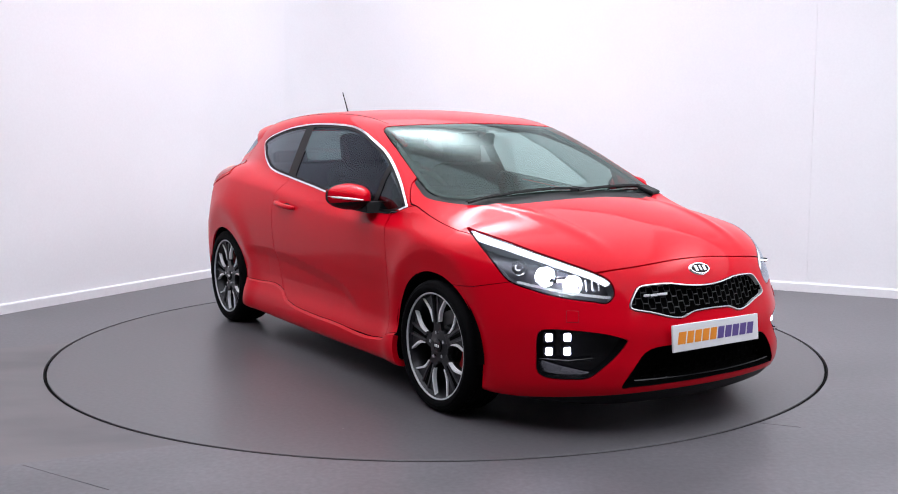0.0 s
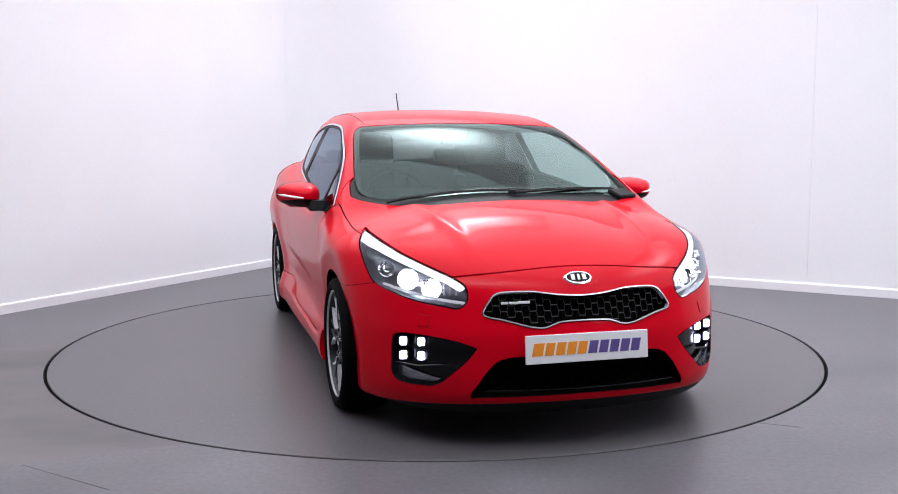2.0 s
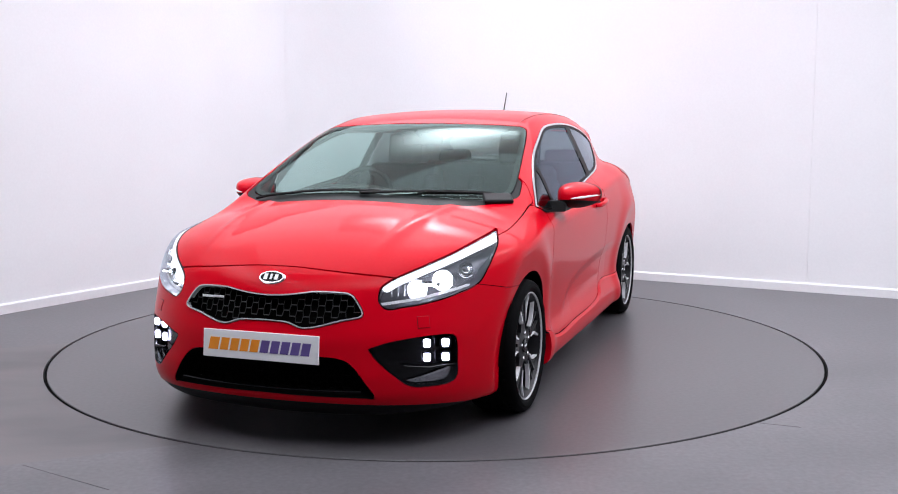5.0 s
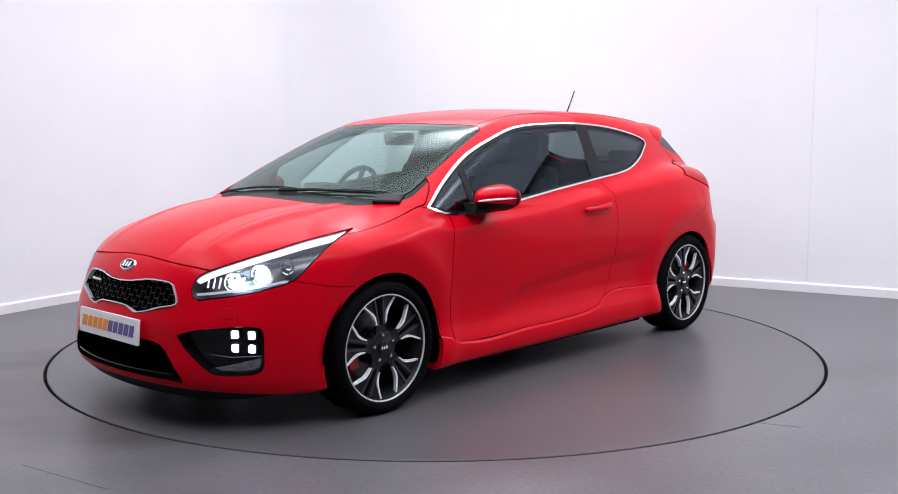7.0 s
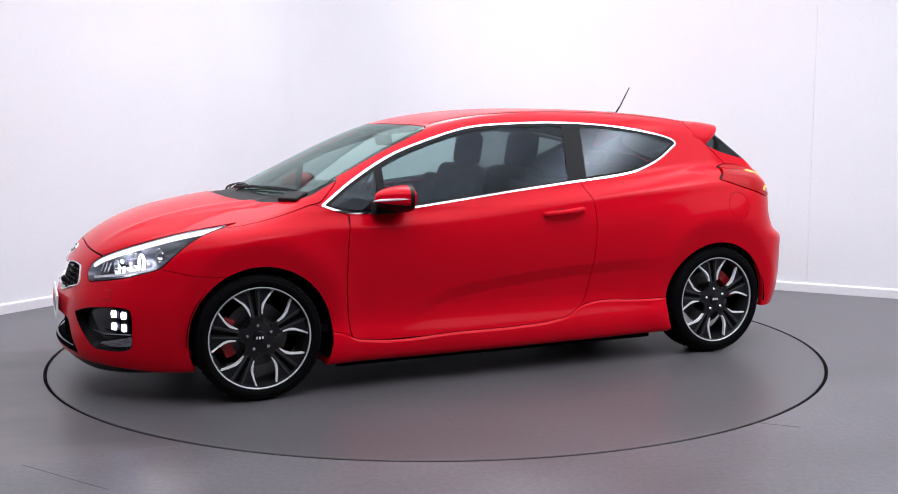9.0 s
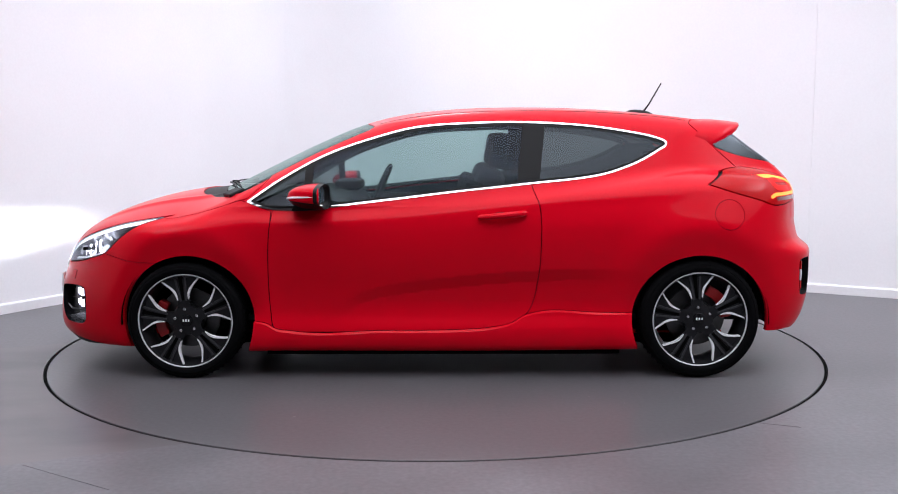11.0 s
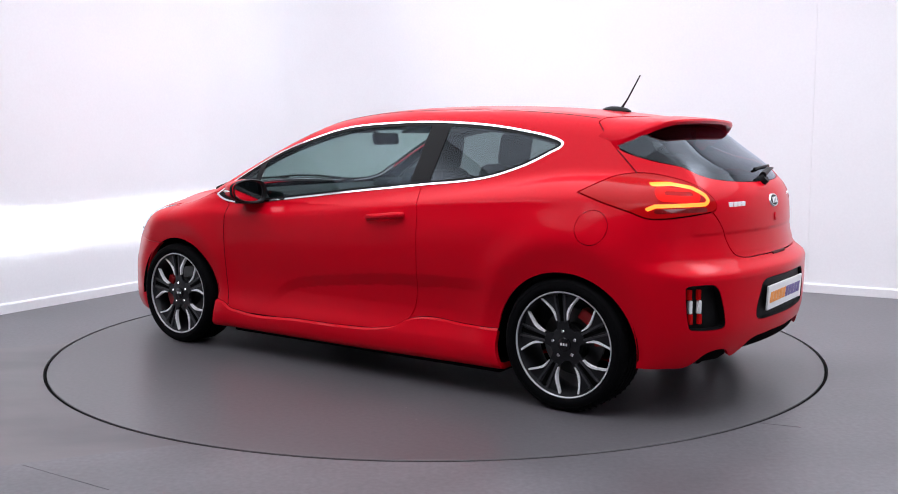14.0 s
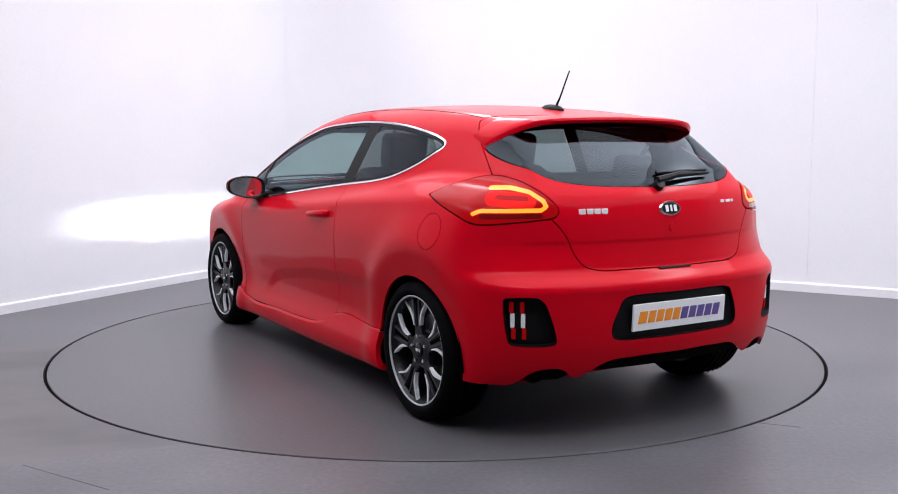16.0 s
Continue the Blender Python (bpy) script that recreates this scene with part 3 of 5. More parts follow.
def arch(x, y, z):
    f = np.hypot((x - 1.318) / 0.342, (z - 0.30) / 0.343) - 1
    r = np.hypot((x + 1.325) / 0.353, (z - 0.30) / 0.343) - 1
    return np.where(y > 0.45, np.minimum(f, r) * 0.34, 0.2)


def plan_area(poly, zmin):
    return lambda x, y, z: np.where(z > zmin, outline_distance(x, y, poly), 0.3)


def front_area(poly, xmin=1.2):
    return lambda x, y, z: np.where(x > xmin, outline_distance(y, z, poly), 0.3)


def rear_area(poly, xmax=-1.36):
    return lambda x, y, z: np.where(x < xmax, outline_distance(y, z, poly), 0.3)


def corner_area(poly):      # seen square on to the front corner
    return lambda x, y, z: np.where((x > 1.2) & (y > 0.2), outline_distance((y - x) * D, z, poly), 0.3)


def tail_area(poly):        # seen square on to the rear corner
    return lambda x, y, z: np.where((x < -1.1) & (y > 0.3), outline_distance((y + x) * D, z, poly), 0.3)


def near_line(poly, half, project):
    """Distance to an open line less half its width."""
    def test(x, y, z):
        u, v = project(x, y, z)
        best = np.full(u.shape, 1.0)
        for (a, b), (c, d) in zip(poly, poly[1:]):
            dx, dy = c - a, d - b
            t = np.clip(((u - a) * dx + (v - b) * dy) / (dx * dx + dy * dy), 0, 1)
            best = np.minimum(best, np.hypot(u - a - t * dx, v - b - t * dy))
        return best - half
    return test


def both_of(a, b):
    return lambda x, y, z: np.maximum(a(x, y, z), b(x, y, z))


def square(points):
    """A closed line whose every knot is a corner."""
    return ring([p for q in points for p in (q, q)], 2)


WINDOW = ring([(1.015, 0.915), (1.015, 0.915), (0.93, 0.885), (0.83, 0.872), (0.65, 0.880), (0.30, 0.918), (-0.06, 0.960), (-0.42, 0.998), (-0.80, 1.040), (-1.00, 1.100),
               (-1.14, 1.172), (-1.187, 1.210), (-1.15, 1.240), (-1.0, 1.275), (-0.75, 1.310), (-0.45, 1.327), (-0.14, 1.323),
               (0.15, 1.300), (0.40, 1.235), (0.62, 1.155), (0.84, 1.035)])
window = side_of(WINDOW)
screen_area = plan_area(ring([(1.245, -0.2), (1.245, 0), (1.225, 0.3), (1.16, 0.55), (1.10, 0.66), (1.03, 0.705), (0.96, 0.706), (0.80, 0.684), (0.66, 0.660), (0.45, 0.620),
                              (0.375, 0.585), (0.385, 0.5), (0.425, 0.3), (0.45, 0), (0.45, -0.2)]), 0.9)
cowl_area = plan_area(ring([(1.40, -0.2), (1.40, 0), (1.36, 0.3), (1.25, 0.52), (1.15, 0.655), (1.07, 0.735), (1.0, 0.74), (0.9, 0.70), (0.9, -0.2)]), 0.85)
back_area = rear_area(ring([(0.0, 1.038), (0.2, 1.039), (0.41, 1.052), (0.52, 1.079), (0.577, 1.129), (0.592, 1.169), (0.584, 1.221), (0.54, 1.275), (0.45, 1.31), (0.0, 1.33), (-0.3, 1.3), (-0.3, 1.05)]))
lamp_area = corner_area(ring([(-0.470, 0.842), (-0.470, 0.842), (-0.67, 0.802), (-0.80, 0.766), (-0.93, 0.728), (-1.045, 0.690), (-1.105, 0.662), (-1.124, 0.642),
                              (-1.135, 0.600), (-1.110, 0.570), (-1.05, 0.575), (-0.96, 0.585), (-0.87, 0.600), (-0.80, 0.617), (-0.735, 0.634), (-0.69, 0.655), (-0.645, 0.70),
                              (-0.585, 0.762), (-0.53, 0.806)]))
fog_area = corner_area(ring([(-1.198, 0.420), (-1.198, 0.420), (-1.106, 0.445), (-0.976, 0.459), (-0.856, 0.458), (-0.830, 0.440), (-0.825, 0.342), (-0.829, 0.285), (-0.86, 0.262),
                             (-0.966, 0.258), (-1.04, 0.266), (-1.102, 0.311), (-1.161, 0.368)]))
grille_area = front_area(ring([(0, 0.617), (0.083, 0.621), (0.155, 0.630), (0.2, 0.636), (0.29, 0.636), (0.349, 0.628), (0.379, 0.600), (0.408, 0.553), (0.398, 0.538), (0.324, 0.522),
                               (0.251, 0.502), (0.199, 0.492), (0.163, 0.493), (0.109, 0.510), (0.048, 0.514), (0, 0.515), (-0.2, 0.515), (-0.2, 0.617)]))
intake_area = front_area(ring([(0, 0.230), (0.43, 0.222), (0.462, 0.222), (0.44, 0.27), (0.385, 0.345), (0.342, 0.374), (0.273, 0.384), (0, 0.390), (-0.2, 0.39), (-0.2, 0.23)]))
tail_lamp_area = tail_area(ring([(-0.382, 1.000), (-0.382, 1.000), (-0.49, 1.046), (-0.61, 1.078), (-0.69, 1.084), (-0.79, 1.066), (-0.882, 1.029), (-0.946, 0.982), (-0.968, 0.948),
                                 (-0.955, 0.923), (-0.90, 0.913), (-0.72, 0.896), (-0.625, 0.896), (-0.55, 0.925), (-0.455, 0.963)]))
reflector_area = tail_area(ring([(-0.770, 0.600), (-0.79, 0.610), (-0.89, 0.612), (-0.915, 0.605), (-0.942, 0.570), (-0.978, 0.44), (-0.968, 0.417), (-0.82, 0.417), (-0.79, 0.43)]))
recess_area = rear_area(ring([(0, 0.604), (0.24, 0.603), (0.30, 0.590), (0.325, 0.55), (0.355, 0.465), (0.335, 0.426), (0.2, 0.418), (0, 0.416), (-0.2, 0.416), (-0.2, 0.604)]))
gate_area = both_of(rear_area(ring([(0, 0.703), (0.232, 0.703), (0.38, 0.706), (0.45, 0.735), (0.51, 0.852), (0.575, 0.93), (0.70, 1.03), (0.72, 1.2), (0.75, 1.5), (0, 1.5), (-0.2, 1.5), (-0.2, 0.703)]), -1.2),
                    side_of(square([(-1.42, 1.5), (-1.42, 1.345), (-1.335, 1.335), (-1.32, 1.318), (-1.379, 1.256), (-1.451, 1.183), (-1.565, 1.079), (-1.60, 0.9), (-1.60, 0.6), (-2.3, 0.6), (-2.3, 1.5)])))
door_area = side_of(ring([(0.878, 0.86), (0.895, 0.72), (0.90, 0.52), (0.892, 0.35), (0.87, 0.262), (0.80, 0.246), (0.3, 0.247), (-0.03, 0.250), (-0.28, 0.268), (-0.38, 0.30), (-0.45, 0.36),
                          (-0.487, 0.5), (-0.502, 0.69), (-0.497, 0.88), (-0.456, 1.015), (-0.47, 1.1), (-0.49, 1.30), (-0.3, 1.32), (0.2, 1.25), (0.7, 1.05), (0.86, 0.95)]))
hood_area = plan_area(ring([(2.055, -0.2), (2.055, 0), (2.045, 0.28), (2.0, 0.49), (1.92, 0.62), (1.82, 0.69), (1.67, 0.74), (1.44, 0.783), (1.2, 0.797), (1.07, 0.800), (1.0, 0.80), (0.9, 0.7), (0.9, -0.2)]), 0.66)
bumper_area = side_of(square([(2.4, 0.05), (1.45, 0.05), (1.45, 0.60), (1.62, 0.612), (1.80, 0.650), (1.88, 0.9), (2.4, 0.9)]))
fender_area = side_of(square([(0.885, 0.05), (0.885, 0.868), (1.015, 0.915), (1.085, 0.93), (1.085, 1.1), (2.2, 1.1), (2.2, 0.05)]))
rear_bumper_area = side_of(square([(-1.62, 0.05), (-1.62, 0.66), (-1.70, 0.86), (-2.3, 0.72), (-2.3, 0.05)]))
UNDER = curve((0, 0.344), (0.22, 0.344), (0.38, 0.325), (0.445, 0.288), (0.48, 0.272), (0.505, 0.276), (0.54, 0.305), (0.61, 0.318), (0.675, 0.300), (0.72, 0.256), (0.8, 0.247), (1, 0.245))
# upper edge of the sill cover between the wheels
LEDGE = curve((1.3, 0.303), (0.955, 0.300), (0.91, 0.290), (0.87, 0.266), (0.79, 0.252), (0.3, 0.253), (-0.03, 0.256), (-0.25, 0.270), (-0.36, 0.294), (-0.42, 0.328),
              (-0.47, 0.342), (-0.8, 0.344), (-1.3, 0.347))
sill_area = lambda x, y, z: np.where((np.abs(x) < 1.15) & (y > 0.5), z - LEDGE(x), 0.2)

shell = where(HALF, out_of(arch))
lip = where(shell, lambda x, y, z: np.where(x > 1.5, z - (0.197 - 0.10 * np.clip(2.2 - x, 0, 1)), 0.2))
shell = where(shell, lambda x, y, z: np.where(x > 1.5, (0.201 - 0.10 * np.clip(2.2 - x, 0, 1)) - z, -0.2))
diffuser = where(shell, lambda x, y, z: np.where(x < -1.55, z - UNDER(y), 0.2), lambda x, y, z: y - 0.74, lambda x, y, z: 0.288 - 0.03 * np.clip((y - 0.5) / 0.05, 0, 1) - z)
shell = where(shell, lambda x, y, z: np.where(x < -1.55, UNDER(y) - z, -0.2))


def take(test, gap=0.004):
    """Cuts a panel out of the shell and leaves an open joint round it."""
    global shell
    got = where(shell, grown(test, -gap / 2))
    shell = where(shell, out_of(grown(test, gap / 2)))
    return got


whole = shell
side_pane = take(window, 0.0)
chrome_ring = where(side_pane, out_of(grown(window, -0.0095)))
seal = where(side_pane, grown(window, -0.0095), out_of(grown(window, -0.022)))
side_pane = where(side_pane, grown(window, -0.020))
screen_pane = take(screen_area, 0.006)
lamp_pane = take(lamp_area, 0.006)
hood = take(both_of(hood_area, out_of(cowl_area)), 0.005)
cowl = take(cowl_area, 0.0)
back_pane = take(back_area, 0.004)
fog_hole = take(fog_area, 0.003)
grille_hole = take(grille_area, 0.003)
intake_hole = take(intake_area, 0.003)
tail_pane = take(tail_lamp_area, 0.006)
reflector_hole = take(reflector_area, 0.003)
recess_hole = take(recess_area, 0.003)
tailgate = take(gate_area, 0.005)
sill = take(sill_area, 0.003)
door = take(door_area, 0.0045)
front_bumper = take(bumper_area, 0.003)
fender = take(fender_area, 0.0035)
rear_bumper = take(rear_bumper_area, 0.0)
FLAP = ring([(-1.462 + 0.076 * math.cos(a), 0.850 + 0.076 * math.sin(a)) for a in np.linspace(0, 2 * math.pi, 17)[:-1]])
flap_area = side_of(FLAP)
SIDES = ((lambda m: m), mirrored)

backing = where(whole, out_of(grown(window, 0.0)), out_of(grown(screen_area, 0.0)), out_of(grown(back_area, 0.0)), out_of(grown(lamp_area, 0.002)), out_of(grown(fog_area, 0.002)),
                out_of(grown(grille_area, 0.002)), out_of(grown(intake_area, 0.002)), out_of(grown(recess_area, 0.002)), out_of(grown(reflector_area, 0.002)))
piece("inner_shell", shifted(backing, -0.022), LINER, car, "dark inner shell behind the panels", both=True)

# one-piece panels
piece("hood", hood, PAINT, car, both=True, depth=0.015)
piece("front_bumper", front_bumper, PAINT, car, both=True, depth=0.03)
piece("tailgate", tailgate, PAINT, car, both=True, depth=0.015)
piece("rear_bumper", rear_bumper, PAINT, car, both=True, depth=0.03)
piece("cowl_panel", shifted(cowl, -0.006), BLACK, car, "black plastic wiper cowl", both=True)
piece("windscreen", shifted(screen_pane, -0.001), WS_GLASS, car, "clear windscreen", both=True)
frit = where(screen_pane, out_of(grown(screen_area, -0.030)))
piece("windscreen_border", shifted(frit, -0.005), BLACK, car, "black border of the windscreen", both=True)
piece("rear_window", shifted(back_pane, -0.002), PRIVACY, car, "dark tinted rear window", both=True)
piece("rear_window_border", shifted(where(back_pane, out_of(grown(back_area, -0.035))), -0.006), BLACK, car, both=True)
piece("splitter", shifted(lip, -0.004), BLACK, car, "black plastic lower lip", both=True)
piece("diffuser", joined(shifted(diffuser, -0.015), rim_wall(shifted(diffuser, -0.015), 0.03)), LINER, car, "black plastic rear diffuser", both=True)
# underbody, hung low and wide to block light from the floor beneath
pan = bmesh.new()
add_box(pan, (3.30, 1.00, 0.03), pose(0.275, 0, 0.125), 0.01)
add_box(pan, (1.86, 1.56, 0.03), pose(0.0, 0, 0.120), 0.01)
part("underbody", pan, LINER, car)

# roof, pillars and rear sides; the flap is cut out of the left side only
body_left = where(shell, out_of(grown(flap_area, 0.0015)))
full = joined(joined(body_left, rim_wall(body_left, 0.012)), mirrored(joined(shell, rim_wall(shell, 0.012))))
# the sill cover: a chamfered ledge, then a face standing proud
CHAMFER = 0.013
proud = curve((1.3, 0.013), (-0.5, 0.013), (-0.75, 0.010), (-0.98, 0.004), (-1.3, 0.004))
ledge = where(sill, lambda x, y, z: LEDGE(x) - CHAMFER - z)
out = np.clip((LEDGE(ledge[0][:, 0]) - ledge[0][:, 2]) / CHAMFER, 0, 1)[:, None] * proud(ledge[0][:, 0])[:, None]
tilted = ledge[1] + np.array([0, 0, 0.9])
ledge = (ledge[0] + ledge[1] * out, tilted / np.linalg.norm(tilted, axis=1)[:, None], ledge[2])
face = where(sill, lambda x, y, z: z - LEDGE(x) + CHAMFER)
face = (face[0] + face[1] * proud(face[0][:, 0])[:, None], face[1], face[2])
sill = joined(ledge, joined(face, rim_wall(face, 0.03)))
link_mesh("body_side_and_roof", full[0], full[2], PAINT, car, "", full[1])
piece("fuel_flap", where(shell, grown(flap_area, -0.0015)), PAINT, car, "round red fuel flap", depth=0.006)

pillar_at = lambda z: -0.454 - 0.125 * (z - 1.016)
for put in SIDES:
    piece("fender", put(fender) if put is mirrored else fender, PAINT, car)
    edge = joined(door, rim_wall(door, 0.015))
    d = piece("door", put(edge), PAINT, car)
    piece("sill_cover", put(sill), PAINT, car, "red sill cover standing proud of the door")
    piece("chrome_window_trim", put(shifted(chrome_ring, 0.003)), CHROME, car, "bright chrome window surround")
    piece("window_seal", put(joined(shifted(seal, -0.001), rim_wall(seal, 0.03))), BLACK, car)
    rear_pane = where(side_pane, lambda x, y, z: x - (pillar_at(z) - 0.045))
    pillar = where(side_pane, lambda x, y, z: (pillar_at(z) - 0.047) - x, lambda x, y, z: x - (pillar_at(z) + 0.070))
    pane = where(side_pane, lambda x, y, z: (pillar_at(z) + 0.068) - x, lambda x, y, z: x - 0.675)
    sail = where(side_pane, lambda x, y, z: 0.715 - x)
    bar = where(side_pane, lambda x, y, z: 0.675 - x, lambda x, y, z: x - 0.718)
    piece("rear_quarter_window", put(shifted(rear_pane, -0.003)), PRIVACY, car, "dark privacy glass")
    piece("door_window", put(shifted(pane, -0.004)), SIDE_GLASS, d, "clear tinted door window")
    piece("front_quarter_window", put(shifted(sail, -0.003)), PRIVACY, car)
    piece("pillar_cover", put(pillar), BLACK, car, "black pillar cover")
    piece("window_divider", put(bar), BLACK, d)


# ---------------------------------------------------------------- lamps
def inset(mesh, depth):
    """A tub: the piece sunk inward with its walls."""
    return joined(shifted(mesh, -depth), rim_wall(mesh, depth))


corner_uv = lambda x, y, z: ((y - x) * D, z)
tail_uv = lambda x, y, z: ((y + x) * D, z)
BROW = [(-0.475, 0.836), (-0.67, 0.791), (-0.80, 0.755), (-0.93, 0.717), (-1.045, 0.679), (-1.10, 0.652)]


def surface_from(u_of, lo=0.0, hi=3.0):
    """Where a straight way, given as a function of its length, meets the shell."""
    a, b = lo, hi
    for _ in range(40):
        m = (a + b) / 2
        p = u_of(m)
        if body(np.array([p[0]]), np.array([p[1]]), np.array([p[2]]))[0] > 0:
            a = m
        else:
            b = m
    return Vector(u_of(b))


def on_corner(u, z):
    """The point of the shell at (u, z) as seen square on to the left front corner."""
    base = Vector((-u * D, u * D, z))
    return surface_from(lambda s: tuple(base + Vector((D, D, 0)) * (2.6 - s)))


def on_tail(u, z):
    base = Vector((u * D, u * D, z))
    return surface_from(lambda s: tuple(base + Vector((-D, D, 0)) * (2.6 - s)))


def on_front(y, z):
    return surface_from(lambda s: (2.6 - s, y, z))


def on_rear(y, z):
    return surface_from(lambda s: (-2.6 + s, y, z))


def on_side(x, z):
    return surface_from(lambda s: (x, 1.3 - s, z))


def on_top(x, y):
    return surface_from(lambda s: (x, y, 1.7 - s))


def flip_y(bm):
    for v in bm.verts:
        v.co.y = -v.co.y
    return bm


def bowl(centre, aim, radius, depth):
    """A reflector bowl that opens along aim."""
    prof = [(radius * 0.15, -depth), (radius * 0.5, -depth * 0.92), (radius * 0.8, -depth * 0.6), (radius * 0.97, -depth * 0.15), (radius, 0), (radius * 1.08, 0.002)]
    bm = lathe(prof, 28, "Z")
    q = Vector(aim).to_track_quat("Z", "Y").to_matrix().to_4x4()
    bm.transform(Matrix.Translation(centre) @ q)
    return bm


def disc(centre, aim, radius, thick=0.004, squash=1.0, steps=24):
    bm = lathe([(0.0, 0.0), (radius * 0.9, 0.0), (radius, -thick * 0.5), (radius, -thick), (0.0, -thick)], steps, "Z")
    bm.transform(Matrix.Translation(centre) @ Vector(aim).to_track_quat("Z", "Y").to_matrix().to_4x4() @ Matrix.Diagonal((1, squash, 1, 1)))
    return bm


for put in SIDES:
    turn = flip_y if put is mirrored else (lambda b: b)
    sgn = -1 if put is mirrored else 1
    tub = piece("headlamp", put(inset(lamp_pane, 0.075)), LAMP_INNER, car, "headlamp with a lit beam under a clear lens")
    piece("lens", put(shifted(lamp_pane, 0.001)), LENS, tub, "clear plastic lens")
    brow = where(lamp_pane, near_line(BROW, 0.017, corner_uv))
    piece("light_strip", put(shifted(brow, -0.006)), DRL_STRIP, tub, "white strip along the brow")
    lower = where(lamp_pane, grown(lamp_area, -0.004), near_line([(-1.14, 0.592), (-0.955, 0.612), (-0.73, 0.648)], 0.006, corner_uv))
    piece("chrome_strip", put(shifted(lower, -0.03)), SATIN, tub)
    for u, z, r in ((-0.985, 0.634, 0.040), (-0.870, 0.665, 0.042), (-0.755, 0.700, 0.032)):
        p = on_corner(u, z)
        aim = Vector((0.96, 0.28, 0))
        c = p - aim * 0.040
        part("reflector", turn(bowl(c, aim, r, 0.03)), CHROME, tub, smooth=True)
        if u < -0.8:
            part("bulb", turn(disc(c - aim * 0.018, aim, r * 0.92, 0.006)), LED, tub, "lit white lamp")
    for u in (-1.030, -1.055, -1.080):
        a, b = on_corner(u, 0.612), on_corner(u + 0.008, 0.655)
        part("chrome_fin", turn(tube([a - Vector((0.03, 0.02, 0)), b - Vector((0.03, 0.02, 0))], 0.0035, 5)), BRIGHT, tub)
    # low-beam unit: a lit slot below a shade that keeps the beam level
    p = on_corner(-0.925, 0.655)
    b0 = Vector((p.x - 0.045, p.y - 0.012, 0.652))
    beam = box((0.004, 0.055, 0.0035), Matrix.Translation(b0 + Vector((0, 0, 0.005))))
    part("beam_slot", turn(beam), BEAM, tub, "dazzling lit lamp slot")
    shade = box((0.044, 0.08, 0.002), Matrix.Translation(b0 + Vector((0.020, 0, 0.0085))))
    for dy in (-0.039, 0.039):
        add_box(shade, (0.044, 0.002, 0.016), Matrix.Translation(b0 + Vector((0.020, dy, 0.003))))
    add_box(shade, (0.002, 0.08, 0.016), Matrix.Translation(b0 + Vector((-0.004, 0, 0.003))))
    part("beam_shade", turn(shade), GLOSSBLACK, tub)
    under = box((0.042, 0.08, 0.002), Matrix.Translation(b0 + Vector((0.020, 0, -0.002))) @ pose(0, 0, 0, 0, 5, 0))
    part("beam_floor", turn(under), GLOSSBLACK, tub)

    # lower lamp cluster
    fog = piece("fog_lamp_housing", put(inset(fog_hole, 0.05)), GLOSSBLACK, car, "black housing with four lit daytime lamps")
    for px, py in ((1.941, 0.696), (1.979, 0.630)):
        for pz in (0.424, 0.366):
            p, n = Vector((px, py, pz)), Vector((0.90, 0.44, 0))
            part("daytime_lamp", turn(box((0.03, 0.030, 0.034), Matrix.Translation(p - n * 0.020) @ pose(0, 0, 0, 0, 0, 26), 0.010, 3)), DRL, fog, "lit square daytime lamp")
            part("lamp_bezel", turn(box((0.03, 0.052, 0.050), Matrix.Translation(p - n * 0.033) @ pose(0, 0, 0, 0, 0, 26), 0.012, 2)), GLOSSBLACK, fog)
    low = where(fog_hole, lambda x, y, z: z - (0.328 - 0.05 * np.clip((-(y - x) * D - 0.82) / 0.25, 0, 1)), grown(fog_area, -0.004))
    piece("fog_lens", put(shifted(low, -0.012)), LENS, fog, "clear fog lamp lens")
    piece("fog_reflector", put(shifted(where(low, grown(fog_area, -0.012)), -0.034)), FOG_SILVER, fog, "silvery fog lamp reflector")
    a, b = on_corner(-0.84, 0.333), on_corner(-1.06, 0.333)
    part("trim_blade", turn(tube([a - Vector((0.012, 0.008, 0)), (a + b) / 2 - Vector((-0.012, 0, 0.0)), b - Vector((0.012, 0.008, -0.012))], [0.005, 0.006, 0.003])), GLOSSBLACK, fog)

    # tail lamp
    tail = piece("tail_lamp", put(joined(shifted(tail_pane, 0.004), rim_wall(shifted(tail_pane, 0.004), 0.03))), RED_LENS, car, "red tail lamp with a glowing amber loop")
    loop = where(tail_pane, near_line([(-0.68, 1.034), (-0.761, 1.036), (-0.85, 1.020), (-0.905, 0.988), (-0.918, 0.965), (-0.90, 0.951), (-0.8, 0.949), (-0.66, 0.947), (-0.625, 0.934)], 0.008, tail_uv))
    piece("light_loop", put(shifted(loop, 0.0055)), TAIL, tail, "glowing amber loop")
    glow = where(tail_pane, near_line([(-0.70, 0.995), (-0.85, 0.985)], 0.030, tail_uv), out_of(near_line([(-0.72, 1.0), (-0.84, 0.995)], 0.008, tail_uv)))
    piece("lit_reflector", put(shifted(glow, 0.0048)), TAIL_RED, tail)
    base = where(tail_pane, near_line([(-0.66, 0.925), (-0.90, 0.928)], 0.009, tail_uv))
    piece("reverse_lens", put(shifted(base, 0.005)), TAIL_DARK, tail)

